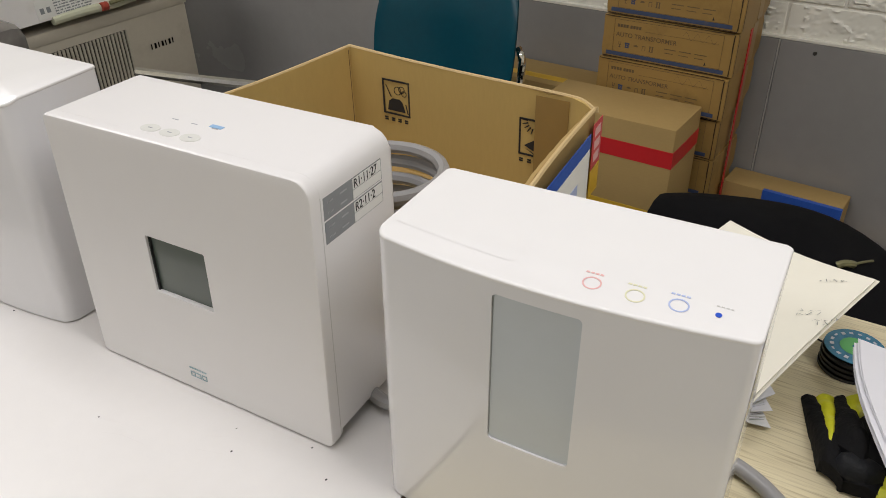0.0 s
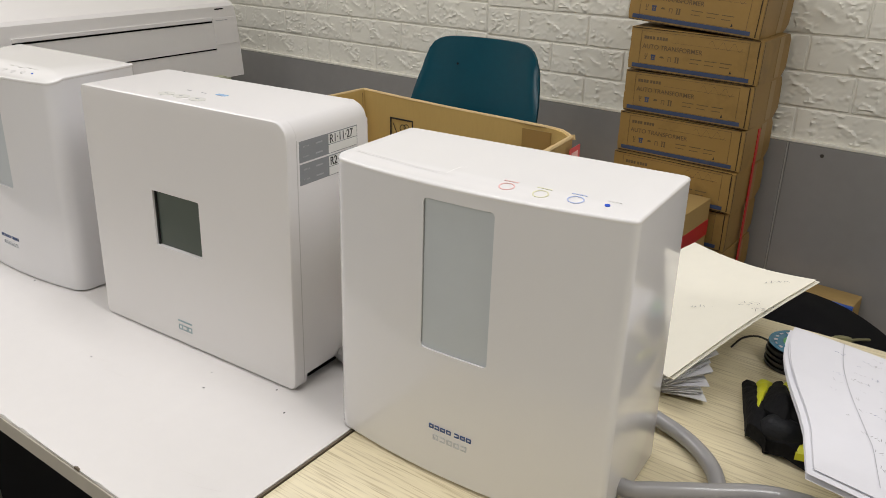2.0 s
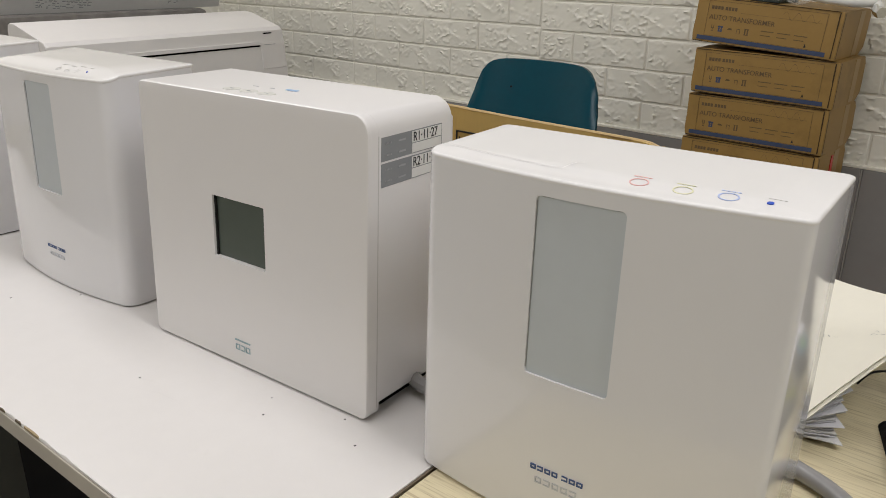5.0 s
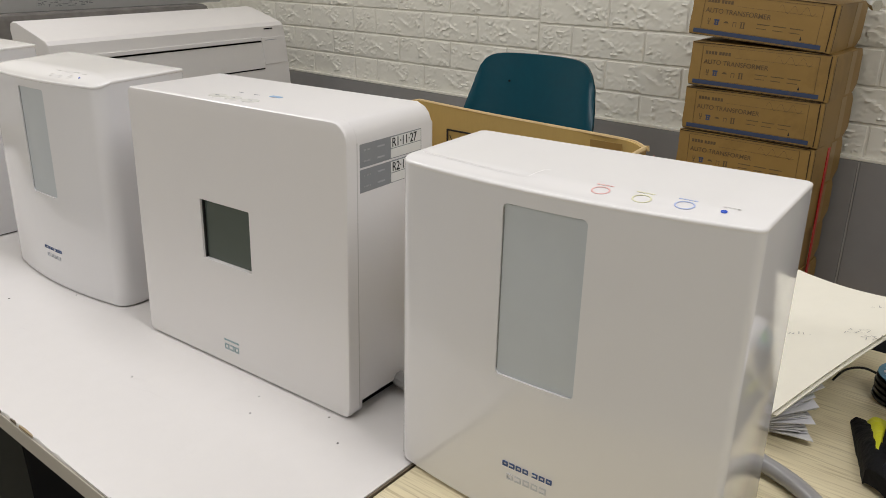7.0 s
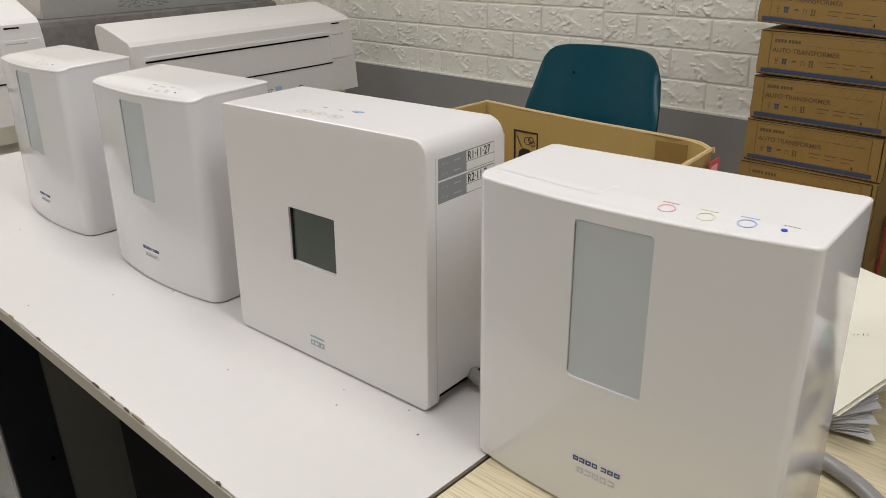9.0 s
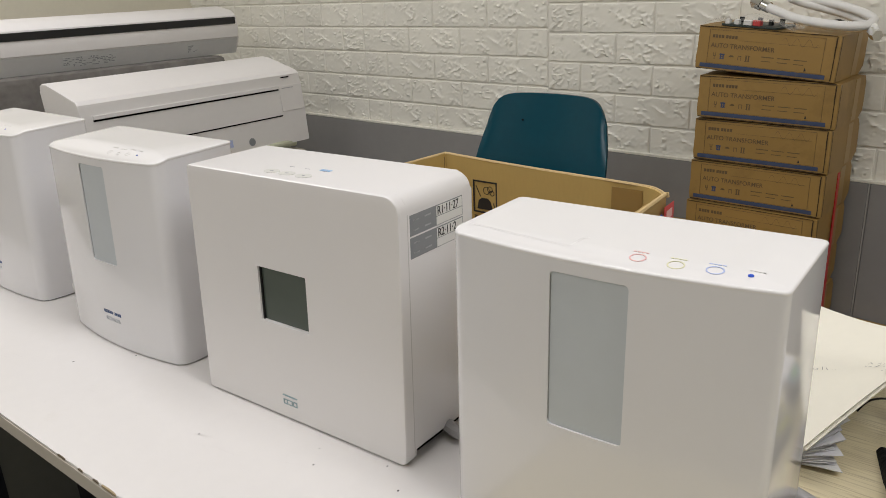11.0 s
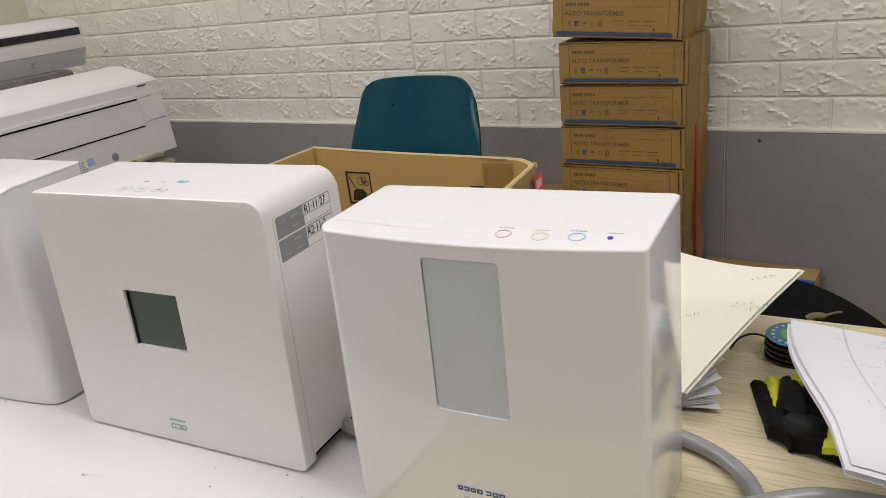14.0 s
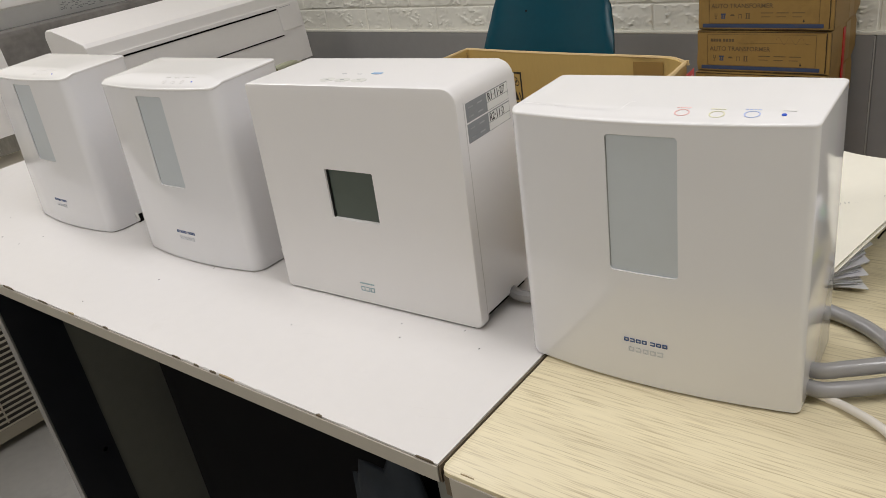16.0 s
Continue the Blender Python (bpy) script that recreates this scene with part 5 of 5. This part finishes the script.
def indoor_unit(m, length, label, style):
    """A wall-type indoor unit: profile in depth and height, drawn out along its length."""
    ac = thing("air_conditioner", m, label, "air conditioner", "old air conditioners")
    if style == "flap":
        prof = [(0.0, 0.0), (-0.004, 0.10), (-0.006, 0.20), (-0.004, 0.236), (0.006, 0.248), (0.075, 0.276), (0.150, 0.306), (0.175, 0.312), (0.19, 0.308), (0.2, 0.29), (0.2, 0.02), (0.19, 0.0)]
        part("housing", prism(prof, length, 0.003, 2, "x", True), M_ACW, ac, "", pose(-length / 2, 0, 0), 14)
        part("flap_gap", box(-length / 2 + 0.035, length / 2 - 0.105, -0.0072, -0.003, 0.186, 0.191), M_DARKGAP, ac, "dark slot under the top panel")
        part("top_lip", box(-length / 2 + 0.035, length / 2 - 0.105, -0.0105, -0.003, 0.1911, 0.203, 0.001, 1), M_ACW, ac, "pale lip above the slot")
        part("flap_gap", box(-length / 2 + 0.05, length / 2 - 0.105, -0.0058, -0.002, 0.097, 0.101), M_DARKGAP, ac, "dark slot above the bottom strip")
        part("end_panel", box(length / 2 - 0.102, length / 2 - 0.008, -0.0070, -0.003, 0.112, 0.200, 0.001, 1), M_ACW, ac, "flat end cover panel")
        part("mark", box(length / 2 - 0.085, length / 2 - 0.050, -0.0062, -0.004, 0.226, 0.230), M_DARK, ac, "small dark printed bar")
        part("mark", box(length / 2 - 0.09, length / 2 - 0.04, -0.0076, -0.0068, 0.190, 0.192), M_INKG, ac, "small dark printed bar")
        part("receiver", disc(0.013, 0.003, 20), M_GREYP, ac, "round grey receiver window", pose(length / 2 - 0.253, 0.0005, 0.033, 90))
        lab = part("rating_label", box(length / 2 - 0.54, length / 2 - 0.33, -0.0032, -0.0010, 0.006, 0.056), M_LABELW, ac, "white printed warning label")
        part("label_tab", box(length / 2 - 0.358, length / 2 - 0.332, -0.0036, -0.0030, 0.03, 0.054), M_BLUE, lab, "small blue field")
        bm = bmesh.new()
        jot = random.Random(9)
        for j in range(6):
            at = length / 2 - 0.485
            while at < length / 2 - 0.37:
                run = jot.uniform(0.003, 0.016)
                add_box(bm, at, at + run, -0.0036, -0.003, 0.010 + 0.0072 * j, 0.0135 + 0.0072 * j)
                at += run + jot.uniform(0.0015, 0.006)
        for x in (0.53, 0.51):
            add_box(bm, length / 2 - x, length / 2 - x + 0.012, -0.0036, -0.003, 0.02, 0.035)
        part("label_print", bm, M_GREYP, lab, "small printed bars")
    else:
        prof = [(0.03, 0.0), (0.006, 0.058), (0.0, 0.062), (-0.004, 0.100), (0.004, 0.140), (0.03, 0.160), (0.12, 0.175), (0.20, 0.173), (0.215, 0.150), (0.215, 0.0)]
        part("housing", prism(prof, length, 0.004, 2, "x", True), M_ACW, ac, "", pose(-length / 2, 0, 0))
        part("air_slot", box(-length / 2 + 0.01, length / 2 - 0.012, -0.0055, 0.004, 0.110, 0.135), M_BLACKP, ac, "long black air slot")
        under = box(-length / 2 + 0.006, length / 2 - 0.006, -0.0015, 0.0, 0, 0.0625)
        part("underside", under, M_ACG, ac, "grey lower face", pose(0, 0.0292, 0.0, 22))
        for x, w in ((0.685, 0.19), (0.222, 0.05)):
            lab = part("rating_label", box(length / 2 - x, length / 2 - x + w, -0.0030, -0.0022, 0.012, 0.050), M_LABELG, ac, "pale grey printed label", pose(0, 0.0292, 0.0, 22))
            bm = bmesh.new()
            jot = random.Random(5)
            for j in range(6):
                at = length / 2 - x + 0.004
                while at < length / 2 - x + w - 0.016:
                    run = jot.uniform(0.003, 0.014)
                    if jot.random() < 0.72:
                        add_box(bm, at, at + run, -0.0034, -0.0030, 0.0150 + 0.0056 * j, 0.0176 + 0.0056 * j + (0.002 if run < 0.006 else 0))
                    at += run + jot.uniform(0.0015, 0.006)
            part("label_print", bm, M_GREYP, lab, "small grey printed bars")
    return ac


def outdoor_unit(m, w, h, label, fan):
    ou = thing("outdoor_unit", m, label, "outdoor unit", "old outdoor units")
    part("case", box(-w / 2, w / 2, 0, 0.28, 0.02, h - 0.02, 0.006, 2), M_OUT, ou)
    part("top_cover", box(-w / 2 - 0.004, w / 2 + 0.004, -0.004, 0.284, h - 0.035, h, 0.006, 2), M_OUT, ou, "beige steel top cover")
    part("recess", box(-w / 2 + 0.03, w / 2 - 0.24, -0.003, 0.003, 0.055, h - 0.06), M_FINS, ou, "dark recess behind the grille")
    n = 34 if fan else 40
    for k in range(n):
        if fan:
            z = 0.060 + (h - 0.130) * k / (n - 1)
            part("grille_bar", box(-w / 2 + 0.03, w / 2 - 0.24, -0.007, -0.003, z - 0.0022, z + 0.0022), M_OUT, ou)
        else:
            x = -w / 2 + 0.035 + (w - 0.28) * k / (n - 1)
            part("grille_bar", box(x - 0.0034, x + 0.0034, -0.007, -0.003, 0.07, h - 0.06), M_OUT, ou)
    if fan:
        for a in range(5):
            x = -w / 2 + 0.06 + (w - 0.33) * a / 4
            part("grille_rib", box(x - 0.002, x + 0.002, -0.0085, -0.007, 0.07, h - 0.06), M_OUT, ou)
    for k in range(7):
        part("mark", box(w / 2 - 0.165 + k * 0.014, w / 2 - 0.161 + k * 0.014 + 0.003 * (k % 2), -0.0012, 0.0004, h - 0.145, h - 0.128), M_DARK, ou, "dark printed bar")
    for x in (-w / 2 + 0.12, w / 2 - 0.12):
        part("foot", box(x - 0.03, x + 0.03, -0.01, 0.29, 0, 0.02), M_DARK, ou)
    return ou


indoor_unit(pose(-2.117, 1.252, 0.603, -7, 0, 94), 0.815, "white indoor air conditioner unit leaning on an outdoor unit", "flap")
indoor_unit(pose(-2.60, 1.247, 0.893, 0, 0, 90), 0.93, "white indoor air conditioner unit with a long black slot", "slot")
indoor_unit(pose(-2.00, 0.185, 0.70, -7, 0, 90), 0.82, "white indoor air conditioner unit on top of an outdoor unit", "flap")
outdoor_unit(pose(-2.13, 1.242, 0, 0, 0, 92), 0.775, 0.571, "beige outdoor air conditioner unit with a slatted grille", False)
outdoor_unit(pose(-1.843, 0.20, 0, 0, 0, 90), 0.80, 0.63, "beige outdoor air conditioner unit with a fan grille on the floor", True)
wrapped = thing("wrapped_carton", pose(-2.56, 1.22, 0, 0, 0, 90), "tall carton wrapped in crumpled grey plastic", "carton")
bm = box(-0.48, 0.40, 0, 0.34, 0, 0.892, 0.02, 2)
bmesh.ops.subdivide_edges(bm, edges=bm.edges, cuts=3, use_grid_fill=True)
for v in bm.verts:
    if v.co.z < 0.85:
        v.co += Vector((noise.noise(v.co * 9), noise.noise(v.co * 9 + Vector((5, 0, 0))), 0)) * 0.012
part("wrapping", bm, M_WRAP, wrapped)
pipe = thing("copper_pipe", pose(-2.10, 1.36, 0.598, 0, 0, 92), "insulated pipe tail with a red cap on the outdoor unit", "pipe")
part("insulation", tube([(-0.20, 0.02, 0.0), (-0.1, 0.015, 0.004), (0.0, 0.02, 0.0), (0.16, 0.03, 0.006), (0.24, 0.05, 0.0)], 0.0125, 10), M_PIPEFOAM, pipe, "pale green foam insulation")
part("cap", tube([(-0.050, 0.008, 0.004), (-0.03, 0.008, 0.004)], 0.0125, 10), M_CAP, pipe, "dull red cap")
part("wire", tube([(-0.02, 0.004, 0.01), (0.04, 0.0, 0.012), (0.10, 0.006, 0.008)], 0.006, 8), M_BRASS, pipe)
solid("metal_rod", tube([(-1.55, 1.02, 0.60), (-1.40, 1.12, 0.575), (-1.22, 1.24, 0.55)], 0.011, 8), M_CHROME, "short chrome tube leaning behind the open carton", "rod")

# plastic wrapped bundle by the far end of the desk
bundle = thing("wrapped_bundle", pose(-1.62, 0.66, 0.0), "grey plastic-wrapped bundle standing past the desk end", "bundle")
bm = box(-0.14, 0.14, -0.1, 0.12, 0.0, 0.79, 0.03, 2)
bmesh.ops.subdivide_edges(bm, edges=bm.edges, cuts=4, use_grid_fill=True)
for v in bm.verts:
    v.co += Vector((noise.noise(v.co * 11), noise.noise(v.co * 11 + Vector((9, 0, 0))), 0)) * 0.02
part("wrapping", bm, M_WRAP, bundle)

# dark bag under the desk
bag2 = thing("bag", DESK @ pose(-0.10, 0.085, -0.73), "dark navy cloth bag slumped under the desk", "bag")
bm = bmesh.new()
bmesh.ops.create_icosphere(bm, subdivisions=4, radius=1.0)
for v in bm.verts:
    k = 1 + 0.35 * noise.noise(v.co * 2.2 + Vector((4, 1, 0)))
    v.co = Vector((-0.05 + 0.10 * v.co.x * k, -0.005 + 0.030 * v.co.y * k, max(0.0, 0.30 + 0.30 * v.co.z * k)))
part("cloth", bm, mat("navy_cloth", (0.006, 0.011, 0.018), 0.8, vary=0.6, scale=14, bump=0.4, bump_scale=60), bag2, "", None, 180)

# ---- bricks of the far wall ----
# foam panels hung side by side: left seam, width, lowest joint, course height
PANELS = ((-3.862, 0.849, 0.613, 0.0895), (-3.013, 0.849, 0.613, 0.0895), (-2.164, 0.849, 0.613, 0.0895), (-1.315, 0.832, 0.612, 0.0864), (-0.483, 0.832, 0.612, 0.0864), (0.349, 0.832, 0.612, 0.0864), (1.181, 0.832, 0.612, 0.0864), (2.013, 0.832, 0.612, 0.0864))
GAP = 0.0048


def brick_mesh(w, h, seed, fine=True):
    """Foam brick: a flat block with raised flakes and one slanting gash in its face."""
    rng = random.Random(seed)
    lx, lz = w - GAP, h - GAP
    nx, nz = (max(14, int(w / 0.0042)), 20) if fine else (4, 2)
    xs = [-lx / 2] + [-lx / 2 + 0.0022 + (lx - 0.0044) * i / nx for i in range(nx + 1)] + [lx / 2]
    zs = [-lz / 2] + [-lz / 2 + 0.0022 + (lz - 0.0044) * j / nz for j in range(nz + 1)] + [lz / 2]
    at = Vector((rng.uniform(0, 90), rng.uniform(0, 90), rng.uniform(0, 90)))
    wide = w > 0.15
    gx, gz = rng.uniform(0.0, 0.05), rng.uniform(-0.004, 0.008)
    start, along = Vector((gx - 0.032, gz + 0.018)), Vector((0.064, -0.034)).normalized()
    verts, faces = [], []
    for x in xs:
        for z in zs:
            rim = x in (xs[0], xs[-1]) or z in (zs[0], zs[-1])
            out = 0.0
            if not rim:
                d = min(lx / 2 - abs(x), lz / 2 - abs(z))
                p = Vector((x * 30, z * 48, 0.0)) + at
                warp = Vector((noise.noise(p + Vector((7, 0, 0))), noise.noise(p + Vector((0, 7, 0))), 0.0))
                n = noise.noise(p + warp * 0.8) + 0.22 * noise.noise(p * 3.1)
                keep = min(1.0, max(0.0, 0.72 + 1.6 * noise.noise(p * 0.55 + Vector((3, 3, 9)))))
                flake = math.exp(-(n - 0.16) / 0.17) if n > 0.16 else 0.0
                flake += 0.7 * math.exp((n + 0.30) / 0.12) if n < -0.30 else 0.0
                out = 0.0032 + 0.0066 * keep * flake * min(1.0, d / 0.008) + 0.0003 * noise.noise(p * 2.0)
                if wide:
                    q = Vector((x, z)) - start
                    t, side = q.dot(along), q.x * -along.y + q.y * along.x
                    side = -side + 0.0030 * noise.noise(p * 2.4)
                    ends = max(0.0, 1 - abs(t / 0.072 - 0.5) * 2) ** 0.5 if 0 < t < 0.072 else 0.0
                    out += 0.0062 * ends * (math.exp(-side / 0.010) if side > 0 else 0.0)
            verts.append((x, -out, z))
    m = len(zs)
    for i in range(len(xs) - 1):
        for j in range(m - 1):
            k = i * m + j
            faces.append((k, k + m, k + m + 1, k + 1))
    me = bpy.data.meshes.new("brick")
    me.from_pydata(verts, [], faces)
    for p in me.polygons:
        p.use_smooth = True
    me.set_sharp_from_angle(angle=radians(48))
    me.materials.append(M_BRICK)
    return me


stock = {}
rng = random.Random(21)
rest_v, rest_f = [], []
for x_seam, width, low, course in PANELS:
    full = width / 3.5
    if full not in stock:
        stock[full] = [brick_mesh(full, course, s) for s in range(7)], [brick_mesh(full / 2, course, s + 20) for s in range(3)], brick_mesh(full, course, 1, False), brick_mesh(full / 2, course, 1, False)
    whole, half, plain_whole, plain_half = stock[full]
    for c in range(22):
        z, x0 = low + course * (c + 0.5), x_seam
        for cell in (1, 1, 1, 0) if c % 2 else (0, 1, 1, 1):
            w = full if cell else full / 2
            cx = x0 + w / 2
            x0 += w
            if cx - w / 2 < WALL_X - 0.02 or cx + w / 2 > 2.19:
                continue
            if c < 9 and cx < 0.4:
                me = rng.choice(whole if cell else half)
                ob = new("brick", me)
                ob.parent = wall_north
                ob.location = (cx, WALL_Y + 0.0035, z)
            else:
                me = plain_whole if cell else plain_half
                n0 = len(rest_v)
                rest_v += [(v.co.x + cx, v.co.y + WALL_Y + 0.0035, v.co.z + z) for v in me.vertices]
                rest_f += [tuple(i + n0 for i in p.vertices) for p in me.polygons]
me = bpy.data.meshes.new("brickwork")
me.from_pydata(rest_v, [], rest_f)
me.materials.append(M_BRICK)
ob = new("brickwork", me)
ob.parent = wall_north
tagged(ob, "white embossed foam bricks higher up the wall", "", "", "stuff")
